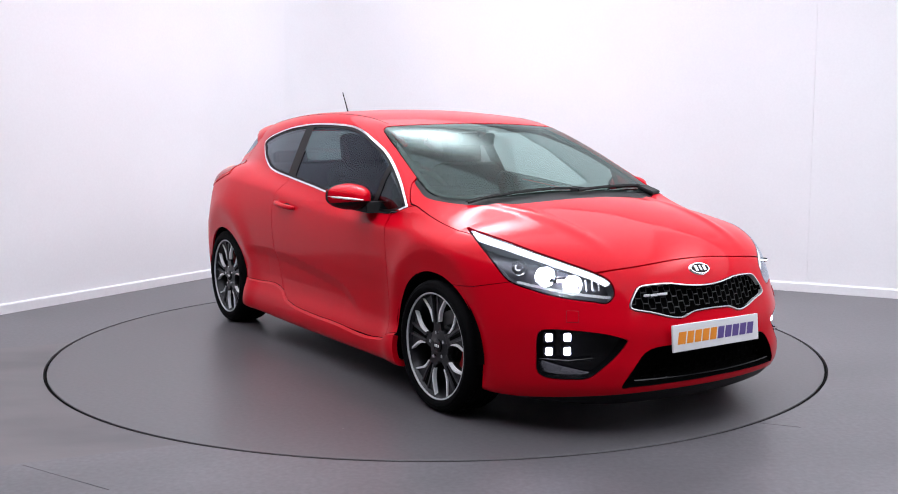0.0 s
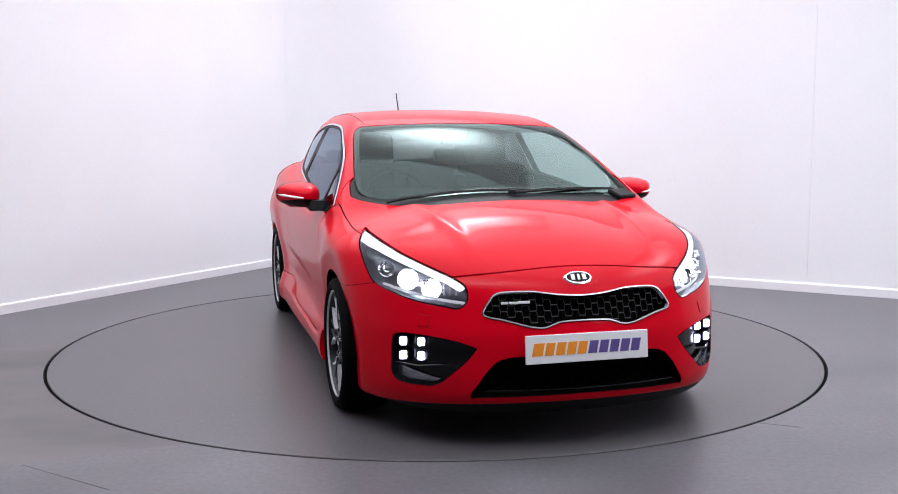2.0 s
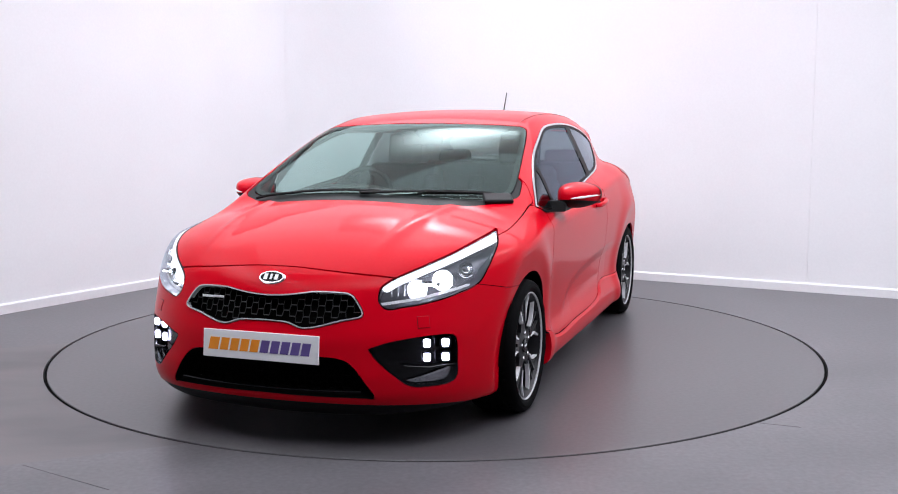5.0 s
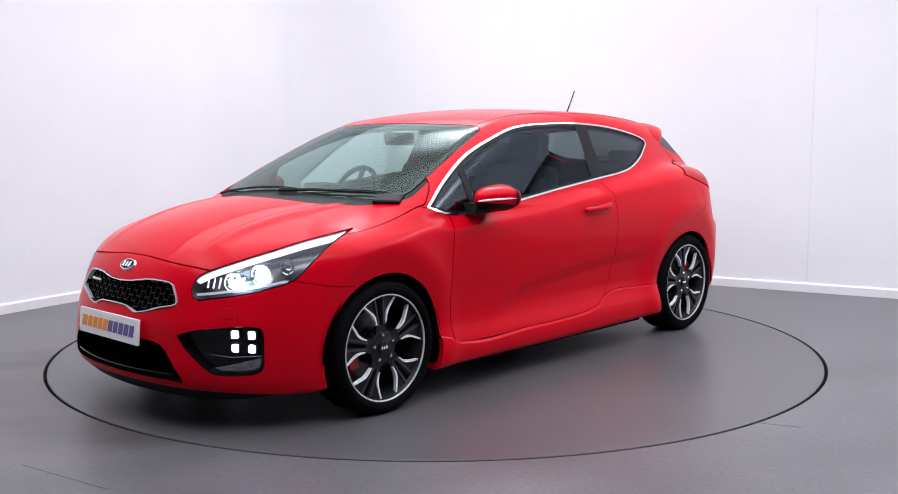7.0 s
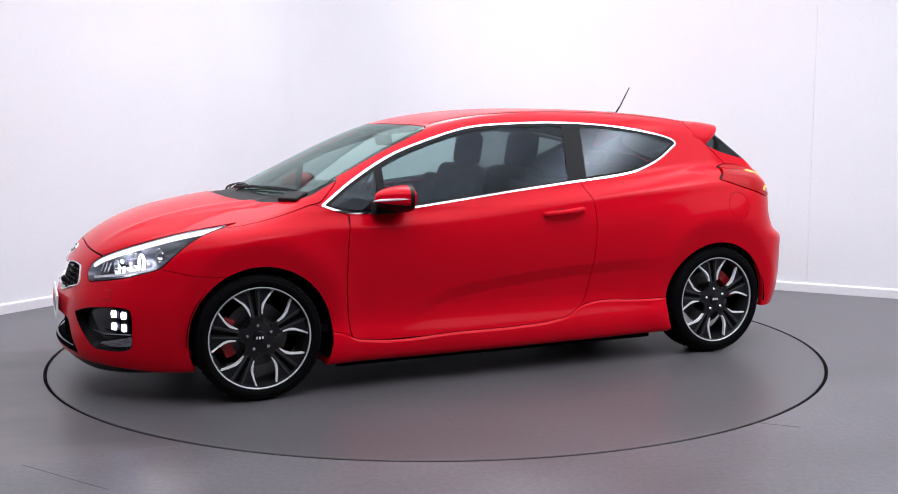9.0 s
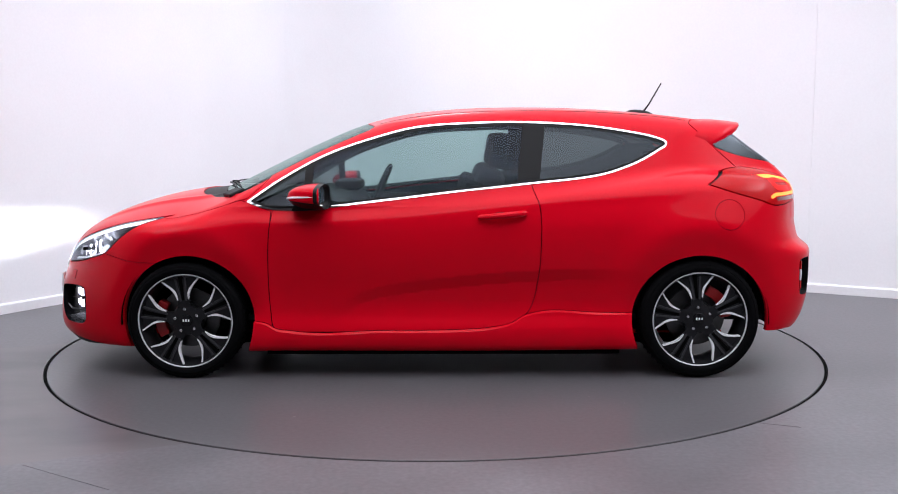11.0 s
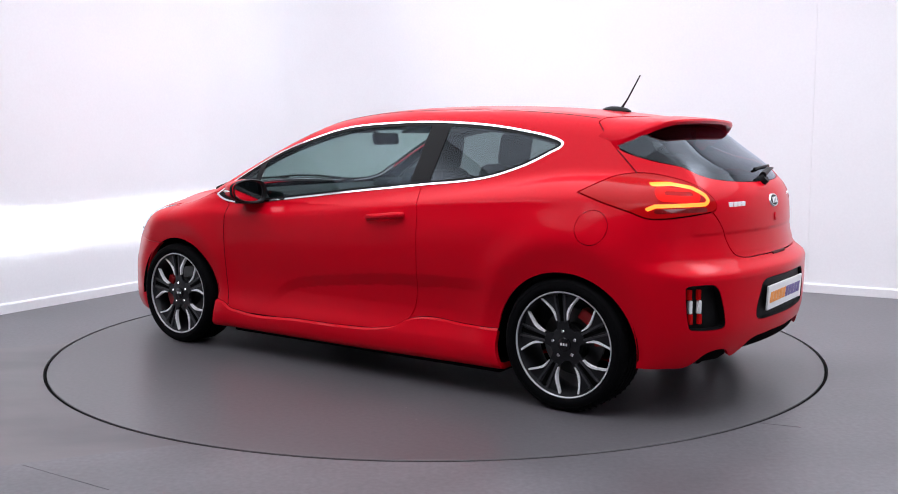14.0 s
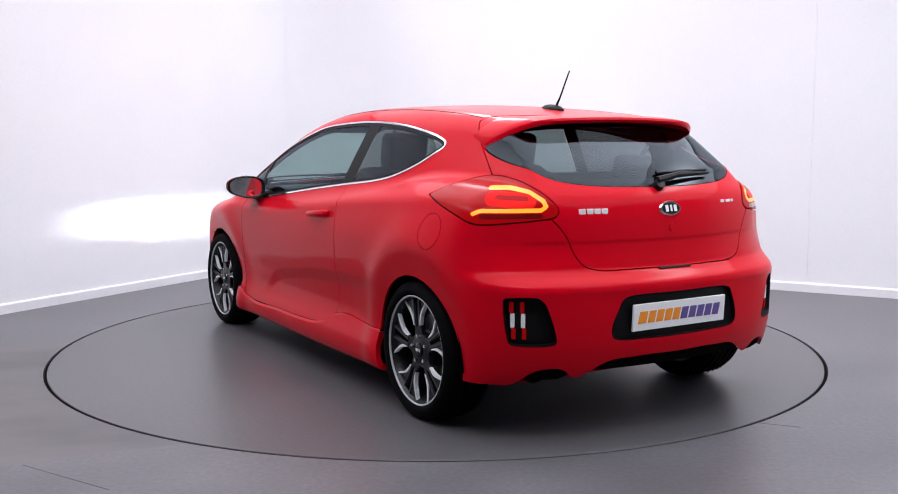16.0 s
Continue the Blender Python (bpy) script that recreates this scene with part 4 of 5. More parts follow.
    # rear reflector pod
    pod = piece("reflector_housing", put(inset(reflector_hole, 0.035)), BLACK, car, "black housing with red and white rear lamps")
    for u in (-0.805, -0.848):
        for z0, z1, mat, nm in ((0.44, 0.485, RED_LENS, "red_lens"), (0.487, 0.545, PLATE, "white_lens"), (0.547, 0.592, RED_LENS, "red_lens")):
            p = on_tail(u - 0.006 * (0.52 - (z0 + z1) / 2) / 0.08, (z0 + z1) / 2)
            part(nm, turn(box((0.028, 0.018, z1 - z0), Matrix.Translation(p + Vector((0.027, -0.021, 0))) @ pose(0, 0, 0, 0, 0, -35), 0.004)), mat, pod)

# ---------------------------------------------------------------- grille and intake
grille = piece("grille", inset(where(grille_hole, grown(grille_area, -0.006)), 0.06), LINER, car, "black honeycomb grille in a chrome frame", both=True)
rim = where(grille_hole, out_of(grown(grille_area, -0.006)))
piece("chrome_frame", joined(shifted(rim, 0.006), rim_wall(shifted(rim, 0.006), 0.02)), BRIGHT, grille, "bright chrome frame", both=True)


def front_points(yz):
    """Points of the front face for an array of (y, z)."""
    y, z = np.asarray(yz).T
    a, b = np.full(len(y), 1.6), np.full(len(y), 2.6)
    for _ in range(22):
        m = (a + b) / 2
        inside = body(m, y, z) < 0
        a, b = np.where(inside, m, a), np.where(inside, b, m)
    return np.stack([a, y, z], 1)


def honeycomb(test, z0, z1, half, w, h, bar, sink):
    """A lattice of bars in staggered long hexagons, following the bumper's face."""
    segs = []
    n = int(half / w) + 1
    for i in range(int((z1 - z0) / h) + 1):
        z = z0 + i * h
        for j in range(-n, n + 1):
            y = j * w + (w / 2 if i % 2 else 0)
            segs += [(y - w * 0.22, z, y + w * 0.22, z), (y + w * 0.22, z, y + w * 0.28, z + h), (y - w * 0.22, z, y - w * 0.28, z + h)]
    segs = np.array(segs)
    A, B = front_points(segs[:, :2]), front_points(segs[:, 2:])
    inside = [test(P[:, 0], np.abs(P[:, 1]), P[:, 2]) < -0.008 for P in (A, B)]
    bm = bmesh.new()
    for k in np.nonzero(inside[0] & inside[1])[0]:
        level = abs(A[k][2] - B[k][2]) < 1e-6
        tube([Vector(A[k]) - Vector((sink, 0, 0)), Vector(B[k]) - Vector((sink, 0, 0))], bar if level else bar * 0.7, 4, bm, cap=False)
    return bm


part("honeycomb", honeycomb(grille_area, 0.49, 0.64, 0.41, 0.058, 0.022, 0.0026, 0.018), GRILLE, grille, "gloss black honeycomb mesh")
intake = piece("lower_intake", inset(intake_hole, 0.09), LINER, car, "black lower air intake", both=True)
part("honeycomb", honeycomb(intake_area, 0.225, 0.39, 0.46, 0.062, 0.026, 0.003, 0.05), LINER, intake)
blade = bmesh.new()
pts = [on_front(y, 0.248) - Vector((0.012, 0, 0)) for y in np.linspace(-0.41, 0.41, 17)]
tube(pts, 0.005, 6, blade)
part("blade", blade, GLOSSBLACK, intake)

# ---------------------------------------------------------------- number plates with coloured bars for the lettering
def plate(name, front):
    x0, z, lean = (2.203, 0.416, -5.0) if front else (-2.052, 0.508, 3.0)
    m = Matrix.Translation((x0, 0, z)) @ pose(0, 0, 0, 90, 0, 90 if front else -90) @ pose(0, 0, 0, lean, 0, 0)
    bm = box((0.524, 0.113, 0.010), m, 0.003)
    ob = part(name, bm, PLATE, car, "white plate with orange and purple lettering bars")
    x = -0.232
    for i in range(10):
        w = 0.044 if i == 0 else 0.037
        part("letter_bar", letter_block(x, w, 0.050, m @ Matrix.Translation((0, 0, 0.005))), ORANGE if i < 5 else PURPLE, ob)
        x += w + 0.009
    return ob


def letter_block(x, w, h, m):
    """A plain slanted bar of a letter's size."""
    s = 0.010
    bm = bmesh.new()
    lo = [bm.verts.new(m @ Vector((u + s * v / h, v, 0.0))) for u, v in ((x, -h / 2), (x + w, -h / 2), (x + w, h / 2), (x, h / 2))]
    hi = [bm.verts.new(v.co + (m.to_3x3() @ Vector((0, 0, 0.0015)))) for v in lo]
    bm.faces.new(hi)
    for k in range(4):
        bm.faces.new((lo[k], lo[(k + 1) % 4], hi[(k + 1) % 4], hi[k]))
    return bm


plate("front_plate", True)
recess = piece("plate_recess", inset(recess_hole, 0.018), BLACK, car, "black rear plate surround", both=True)
plate("rear_plate", False)

# ---------------------------------------------------------------- badges as plain shapes
def badge(name, p, aim, a, b):
    ob = part(name, disc(p + Vector(aim) * 0.006, aim, a, 0.012, b / a, 32), CHROME, car, "oval chrome badge with a dark centre")
    part("field", disc(p + Vector(aim) * 0.0072, aim, a * 0.86, 0.004, b / a * 0.92, 32), BLACK, ob)
    q = Vector(aim).to_track_quat("Z", "Y").to_matrix().to_4x4()
    for k in (-0.40, 0.0, 0.38):
        w = 0.16 if k == 0 else 0.26
        part("mark", box((a * w, b * 0.85, 0.002), Matrix.Translation(p + Vector(aim) * 0.0082) @ q @ Matrix.Translation((a * k, 0, 0)), 0.0), PLATE, ob)
    return ob


def outward(p):
    """The shell's outward normal at a point."""
    e = 1e-3
    g = [body(*[np.array([p[k] + (d if k == a else 0)]) for k in range(3)])[0] for a in range(3) for d in (e, -e)]
    return Vector((g[0] - g[1], g[2] - g[3], g[4] - g[5])).normalized()


p = on_front(0, 0.679)
badge("front_badge", p, outward(p), 0.062, 0.031)
p = on_rear(0.005, 0.945)
badge("rear_badge", p, outward(p), 0.060, 0.033)
for y, w in ((0.432, 0.030), (0.398, 0.028), (0.366, 0.028), (0.334, 0.028)):
    p = on_rear(y, 0.944)
    part("model_mark", box((0.006, w, 0.022), Matrix.Translation(p) @ pose(0, 0, 0, 0, 0, -16), 0.002), SATIN, car, "chrome model mark")
for y, w in ((-0.350, 0.030), (-0.395, 0.036), (-0.43, 0.02)):
    p = on_rear(y, 0.962)
    part("model_mark", box((0.006, w, 0.012), Matrix.Translation(p) @ pose(0, 0, 0, 0, 0, 16), 0.002), SATIN, car, "chrome model mark")
for y, w, zz in ((-0.315, 0.030, 0.590), (-0.280, 0.034, 0.590), (-0.240, 0.050, 0.592)):
    p = on_front(y, zz)
    part("model_mark", box((0.006, w, 0.010), Matrix.Translation(p - Vector((0.008, 0, 0))) @ pose(0, 0, 0, 0, 0, -9), 0.002), SATIN, car, "chrome model mark")
part("tailgate_button", disc(on_rear(0.005, 0.868) + Vector((-0.006, 0, 0)), outward(on_rear(0.005, 0.868)), 0.014, 0.012, 1.4), PAINT, car)
# dark red bar that paints the shade inside the tailgate handle recess
part("tailgate_handle_shade", box((0.03, 0.18, 0.013), Matrix.Translation(on_rear(0.0, 0.700) + Vector((0.008, 0, 0))), 0.006), JOINT_SHADE, car, "dark red bar painted as shade in the tailgate handle recess")


# ---------------------------------------------------------------- wheels
def petal_edge(side, n=12, start=0.070):
    """One arm of a petal opening, for a petal that points along +u: (u, v) points from the hub out."""
    knots = curve((0.070, 0.010), (0.076, 0.024), (0.088, 0.034), (0.104, 0.042), (0.122, 0.051), (0.145, 0.0555), (0.18, 0.052), (0.226, 0.043))
    us = np.linspace(start, 0.226, n)
    return [(float(u), side * float(v)) for u, v in zip(us, knots(us))]


def spun(p, a):
    return (p[0] * math.cos(a) - p[1] * math.sin(a), p[0] * math.sin(a) + p[1] * math.cos(a))


def ribbon(points, widths, z0, z1):
    """A bar of varying width along (u, v) points, between two depths."""
    bm = bmesh.new()
    rows = []
    for i, p in enumerate(points):
        a, b = Vector(points[max(i - 1, 0)]), Vector(points[min(i + 1, len(points) - 1)])
        d = (b - a).normalized()
        nrm = Vector((-d.y, d.x)) * widths[i] / 2
        rows.append([bm.verts.new((p[0] + s * nrm.x * k, p[1] + s * nrm.y * k, z)) for s, z, k in ((-1, z0, 1), (-1, z1, 0.86), (1, z1, 0.86), (1, z0, 1))])
    for a, b in zip(rows, rows[1:]):
        for j in range(4):
            bm.faces.new((a[j], a[(j + 1) % 4], b[(j + 1) % 4], b[j]))
    bm.faces.new(rows[0])
    bm.faces.new(rows[-1][::-1])
    return bm


UPRIGHT = pose(0, 0, 0, -90, 0, 0)     # wheel drawings lie in local xy; +z there becomes +y, the outer face


def faced(bm):
    bm.transform(UPRIGHT)
    return bm


def build_wheel(caliper_at, radius):
    """A wheel whose tyre reaches the given radius, a little flattened by the load."""
    w = new("wheel")
    w.parent = car
    w["label"] = "dark alloy wheel with machined petal spokes"
    tyre_prof = [(0.238, -0.100), (0.250, -0.112), (0.278, -0.116), (0.300, -0.110), (0.312, -0.098), (0.3165, -0.080)]
    for g in (-0.055, -0.018, 0.018, 0.055):
        tyre_prof += [(0.318, g - 0.006), (0.311, g - 0.005), (0.311, g + 0.005), (0.318, g + 0.006)]
    tyre_prof += [(0.3165, 0.080), (0.312, 0.098), (0.300, 0.110), (0.292, 0.1125), (0.290, 0.111), (0.278, 0.116), (0.262, 0.1145), (0.252, 0.111), (0.245, 0.104), (0.238, 0.098)]
    tyre_prof = [(q if q < 0.25 else 0.25 + (q - 0.25) * (radius - 0.25) / 0.068, y) for q, y in tyre_prof]
    part("tyre", lathe(tyre_prof, 72), RUBBER, w, "black low-profile tyre", smooth=True)
    tread = bmesh.new()
    for i in range(60):
        a = 2 * math.pi * i / 60
        for s in (-1, 1):
            add_box(tread, (0.006, 0.028, 0.004), Matrix.Rotation(-a, 4, "Y") @ pose(0, s * 0.079, radius - 0.0014, s * -22, 0, 12 * s))
    tagged(part("tread", tread, RUBBER, w), kind="stuff")
    part("rim", lathe([(0.226, -0.10), (0.218, -0.095), (0.205, -0.06), (0.200, 0.0), (0.208, 0.06), (0.219, 0.088), (0.224, 0.098)], 64), GUNMETAL, w, "dark grey rim barrel", smooth=True)
    part("rim_edge", lathe([(0.2235, 0.096), (0.2235, 0.1045), (0.2265, 0.1065), (0.2295, 0.1055), (0.2305, 0.099)], 72), RIMLIP, w, "machined rim edge", smooth=True)
    part("brake_disc", lathe([(0.07, -0.02), (0.155, -0.02), (0.157, -0.012), (0.155, -0.004), (0.09, -0.004), (0.085, 0.03), (0.0, 0.03)], 40), DISCMETAL, w, smooth=True)
    cal = bmesh.new()
    for a0 in (-24, -8, 8, 24):
        add_box(cal, (0.055, 0.075, 0.062), Matrix.Rotation(radians(a0 + caliper_at), 4, "Y") @ pose(0.150, 0.0, 0), 0.01)
    part("caliper", cal, CALIPER, w, "red brake caliper")
    step = 2 * math.pi / 5
    for k in range(5):
        a = radians(97) + k * step
        lead = [spun(p, a) for p in petal_edge(1)]
        trail = [spun(p, a + step) for p in petal_edge(-1)]
        arm = part("spoke", faced(prism(lead + trail[::-1], 0.018, Matrix.Translation((0, 0, 0.062)) , 0.003)), GUNMETAL, w)
        for edge in (petal_edge(1, 9, 0.098), petal_edge(-1, 9, 0.098)):
            pts = [spun(p, a) for p in edge]
            widths = [0.004, 0.0080, 0.0115, 0.0115, 0.0100, 0.0090, 0.0085, 0.0080, 0.0080]
            part("machined_edge", faced(ribbon(pts, widths, 0.070, 0.0875)), SATIN, w, "bright machined spoke edge")
        mid = a + step / 2
        for s in (-1, 1):
            line = [spun((u, s * (0.013 + 0.10 * (u - 0.095))), mid) for u in np.linspace(0.095, 0.222, 6)]
            part("rib", faced(ribbon(line, [0.010] * 6, 0.070, 0.087)), RIB, w)
        # black strip that paints the shade of the groove between the ribs
        line = [spun((u, 0), mid) for u in np.linspace(0.10, 0.222, 5)]
        part("slot", faced(ribbon(line, [0.014, 0.015, 0.018, 0.021, 0.024], 0.070, 0.0815)), LINER, w)
        nut = lathe([(0.0, 0.012), (0.006, 0.012), (0.0085, 0.009), (0.009, 0.0), (0.0, 0.0)], 6, "Z")
        c = spun((0.056, 0), mid)
        nut.transform(Matrix.Translation((c[0], c[1], 0.080)))
        part("wheel_nut", faced(nut), CHROME, w)
    part("hub", lathe([(0.0, 0.082), (0.036, 0.082), (0.042, 0.079), (0.066, 0.0795), (0.072, 0.077), (0.074, 0.070), (0.074, 0.05), (0.0, 0.05)], 40), GUNMETAL, w, smooth=True)
    cap = part("centre_cap", lathe([(0.0, 0.090), (0.026, 0.090), (0.029, 0.088), (0.030, 0.080), (0.0, 0.08)], 28), GLOSSBLACK, w, smooth=True)
    for u in (-0.013, 0, 0.013):
        part("cap_mark", faced(box((0.007, 0.011, 0.002), Matrix.Translation((u, 0, 0.0905)))), SATIN, cap)
    for ob in w.children_recursive:
        if ob.name.split(".")[0] not in ("tyre", "tread", "caliper", "brake_disc"):
            ob.data.transform(Matrix.Diagonal((1.068, 1.0, 1.068, 1)))
    return w


for fx, side, at, reach in ((1.333, 1, 0, 0.303), (-1.325, 1, 215, 0.309), (1.333, -1, 180, 0.303), (-1.325, -1, -35, 0.309)):
    build_wheel(at, reach).matrix_basis = pose(fx, side * 0.772, reach, 0, 0, 0 if side > 0 else 180)

# wheel housings
for fx, rx in ((1.318, 0.352), (-1.325, 0.362)):
    for s in (1, -1):
        bm = bmesh.new()
        rows = []
        for i in range(25):
            a = math.pi * (i / 24 * 1.04 - 0.02)
            x, z = fx + rx * math.cos(a), 0.30 + 0.352 * math.sin(a)
            rows.append([bm.verts.new((x, s * y, z)) for y in (0.50, 0.862)])
        for a, b in zip(rows, rows[1:]):
            bm.faces.new((a[0], a[1], b[1], b[0]))
        cap_verts = [r[0] for r in rows]
        bm.faces.new(cap_verts)
        part("wheel_housing", bm, LINER, car)

# ---------------------------------------------------------------- outer fittings
def spoiler():
    bm = bmesh.new()
    rows = []
    ys = np.linspace(-0.585, 0.585, 41)
    for y in ys:
        s = abs(y) / 0.585
        xt = -1.655 + 0.05 * s ** 2 + 0.165 * s ** 10
        zt = 1.333 - 0.022 * s ** 2 - 0.085 * s ** 10
        x0 = -1.425 + 0.085 * s ** 6
        z0 = on_top(x0, y).z
        rows.append([(x0, z0 - 0.02), (x0 - 0.006, z0 + 0.001), (x0 * 0.6 + xt * 0.4, z0 * 0.6 + zt * 0.4 + 0.007), (x0 * 0.2 + xt * 0.8, z0 * 0.2 + zt * 0.8 + 0.004), (xt, zt), (xt - 0.004, zt - 0.010),
                     (xt + 0.004, zt - 0.022 - 0.02 * s ** 6), (x0 * 0.4 + xt * 0.6, zt - 0.028 - 0.03 * s ** 4), (x0 - 0.02, z0 - 0.055)])
    verts = [[bm.verts.new((x, y, z)) for x, z in r] for y, r in zip(ys, rows)]
    n = len(rows[0])
    top, under = [], []
    for a, b in zip(verts, verts[1:]):
        for j in range(n):
            f = bm.faces.new((a[j], a[(j + 1) % n], b[(j + 1) % n], b[j]))
    bm.faces.new(verts[0][::-1])
    bm.faces.new(verts[-1])
    return bm


part("roof_spoiler", spoiler(), PAINT, car, "red roof spoiler", smooth=True, angle=0.9)
lamp_p = Vector((-1.652, 0, 1.318))
part("brake_light", box((0.008, 0.30, 0.010), Matrix.Translation(lamp_p + Vector((0.006, 0, 0.0))), 0.002), TAIL_DARK, car, "dark red high brake lamp")

ant = part("antenna", tube([Vector((-1.175, 0, 1.385)), Vector((-1.215, 0, 1.44)), Vector((-1.283, 0, 1.56))], [0.007, 0.0045, 0.0035], 8), BLACK, car, "short black roof antenna")
foot = lathe([(0.0, 0.024), (0.35, 0.023), (0.7, 0.017), (0.95, 0.006), (1.0, -0.012)], 24, "Z")
foot.transform(Matrix.Translation((-1.155, 0, on_top(-1.155, 0).z)) @ pose(0, 0, 0, 0, -5, 0) @ Matrix.Diagonal((0.085, 0.032, 1, 1)))
part("antenna_base", foot, BLACK, ant, smooth=True)

# roof joints either side of the panel
for s in (1, -1):
    line = []
    for x in np.linspace(0.34, -1.31, 24):
        y = 0.545 - 0.02 * abs(x) ** 2
        p = on_top(x, y)
        line.append(Vector((p.x, s * p.y, p.z - 0.001)))
    part("roof_moulding", tube(line, 0.0032, 6), JOINT_SHADE, car, "thin dark roof joint moulding")


def mirror(s):
    """Door mirror on the side s: a domed shell with a flat, framed back."""
    n, m = 36, 14
    bm = bmesh.new()
    rows = []
    for i in range(m + 1):
        f = i / m                       # 0 at the rim, 1 at the tip of the dome
        k = math.sqrt(max(1 - f ** 2.2, 0.0))
        row = []
        for j in range(n):
            a = 2 * math.pi * j / n
            ca, sa = math.cos(a), math.sin(a)
            v = math.copysign(abs(ca) ** 0.60, ca)
            h = math.copysign(abs(sa) ** 0.66, sa)
            y = 0.950 + 0.112 * v * k
            z = 0.950 + (0.066 - 0.020 * max(v, 0) * k) * h * k + 0.006 * v * k
            x = 0.612 + 0.170 * f - 0.070 * max(v * k, 0) ** 2 * (0.3 + 0.7 * f) - 0.02 * max(v * k, 0) * f + 0.018 * v * k * (1 - f)
            row.append(bm.verts.new((x, s * y, z)))
        rows.append(row)
    for a, b in zip(rows, rows[1:]):
        for j in range(n):
            bm.faces.new((a[j], a[(j + 1) % n], b[(j + 1) % n], b[j]))
    bmesh.ops.remove_doubles(bm, verts=bm.verts, dist=0.0005)
    lower = bm.copy()
    cut = dict(plane_co=(0.66, 0, 0.922), plane_no=(-0.10, 0, 1))
    bmesh.ops.bisect_plane(bm, geom=list(bm.verts) + list(bm.edges) + list(bm.faces), clear_inner=True, **cut)
    bmesh.ops.bisect_plane(lower, geom=list(lower.verts) + list(lower.edges) + list(lower.faces), clear_outer=True, **cut)
    ob = part("door_mirror", bm, PAINT, car, "red door mirror with a silver indicator strip", smooth=True)
    part("mirror_base", lower, BLACK, ob, "black lower casing", smooth=True)
    frame_bm = bmesh.new()
    rims = []
    for scale, dx in ((1.0, 0.012), (1.02, -0.004), (0.96, -0.014), (0.86, -0.010), (0.84, 0.004), (0.0, 0.004)):
        row = []
        for j in range(n):
            a = 2 * math.pi * j / n
            ca, sa = math.cos(a), math.sin(a)
            v = math.copysign(abs(ca) ** 0.60, ca) * scale
            h = math.copysign(abs(sa) ** 0.66, sa) * scale
            row.append(frame_bm.verts.new((0.608 + dx + 0.018 * v, s * (0.950 + 0.112 * v), 0.950 + (0.066 - 0.020 * max(v, 0)) * h + 0.006 * v)))
        rims.append(row)
    for a, b in zip(rims[:5], rims[1:5]):
        for j in range(n):
            frame_bm.faces.new((a[j], a[(j + 1) % n], b[(j + 1) % n], b[j]))
    silver = bmesh.new()
    silver.faces.new([silver.verts.new(v.co) for v in rims[4]])
    bmesh.ops.delete(frame_bm, geom=rims[5], context="VERTS")
    part("mirror_frame", frame_bm, BLACK, ob, "black mirror frame", smooth=True)
    part("mirror_glass", silver, MIRROR, ob, "silvered mirror glass")
    strip = []
    for k in range(9):
        f = k / 8
        strip.append(Vector((0.786 - 0.020 * f - 0.145 * f ** 2.4, s * (0.940 + 0.118 * f), 0.940 + 0.014 * f)))
    part("indicator_strip", tube(strip, [0.002, 0.004, 0.005, 0.006, 0.006, 0.006, 0.006, 0.006, 0.005], 6), SATIN, ob, "silver indicator strip")
    arm = prism([(0.60, 0.878), (0.77, 0.872), (0.755, 0.925), (0.65, 0.925)], 0.14, Matrix(((1, 0, 0, 0), (0, 0, s, s * 0.77), (0, 1, 0, 0), (0, 0, 0, 1))), 0.008)
    part("mirror_arm", arm, BLACK, ob, "black mirror foot")


mirror(1)
mirror(-1)

for s in (1, -1):
    base = on_side(-0.30, 0.845)
    y = base.y
    # nearly flat oval; its dark red paints the shade of the handle cup
    cup = lathe([(0.0, 0.0), (0.7, 0.0008), (0.95, 0.0016), (1.0, 0.0)], 28, "Y")
    cup.transform(Matrix.Translation((-0.295, y - 0.001, 0.830)) @ Matrix.Diagonal((0.066, 1, 0.034, 1)))
    h = part("door_handle", tube([(-0.182, y + 0.004, 0.838), (-0.20, y + 0.020, 0.841), (-0.25, y + 0.030, 0.845), (-0.30, y + 0.033, 0.849), (-0.36, y + 0.030, 0.855), (-0.405, y + 0.020, 0.859), (-0.422, y + 0.003, 0.861)],
                                 [0.010, 0.014, 0.015, 0.015, 0.016, 0.016, 0.012], 10), PAINT, car, "red door handle", smooth=True)
    c = part("handle_cup_shade", cup, JOINT_SHADE, h, "dark red oval painted as shade behind the handle")
    if s < 0:
        for o in (h, c):
            for v in o.data.vertices:
                v.co.y = -v.co.y
            o.data.flip_normals()

# wipers
def wiper(name, y0, y1, x0, x1):
    pts = []
    for k in range(9):
        f = k / 8
        p = on_top(x0 + (x1 - x0) * f, y0 + (y1 - y0) * f)
        pts.append(p + Vector((0.0, 0, 0.012)))
    arm = part(name, tube(pts, [0.007, 0.006, 0.006, 0.005, 0.005, 0.004, 0.004, 0.004, 0.003], 6), BLACK, car, "black windscreen wiper arm")
    blade = [p + Vector((-0.020, 0, 0.004)) for p in pts]
    part("blade", tube(blade, 0.004, 5), BLACK, arm)


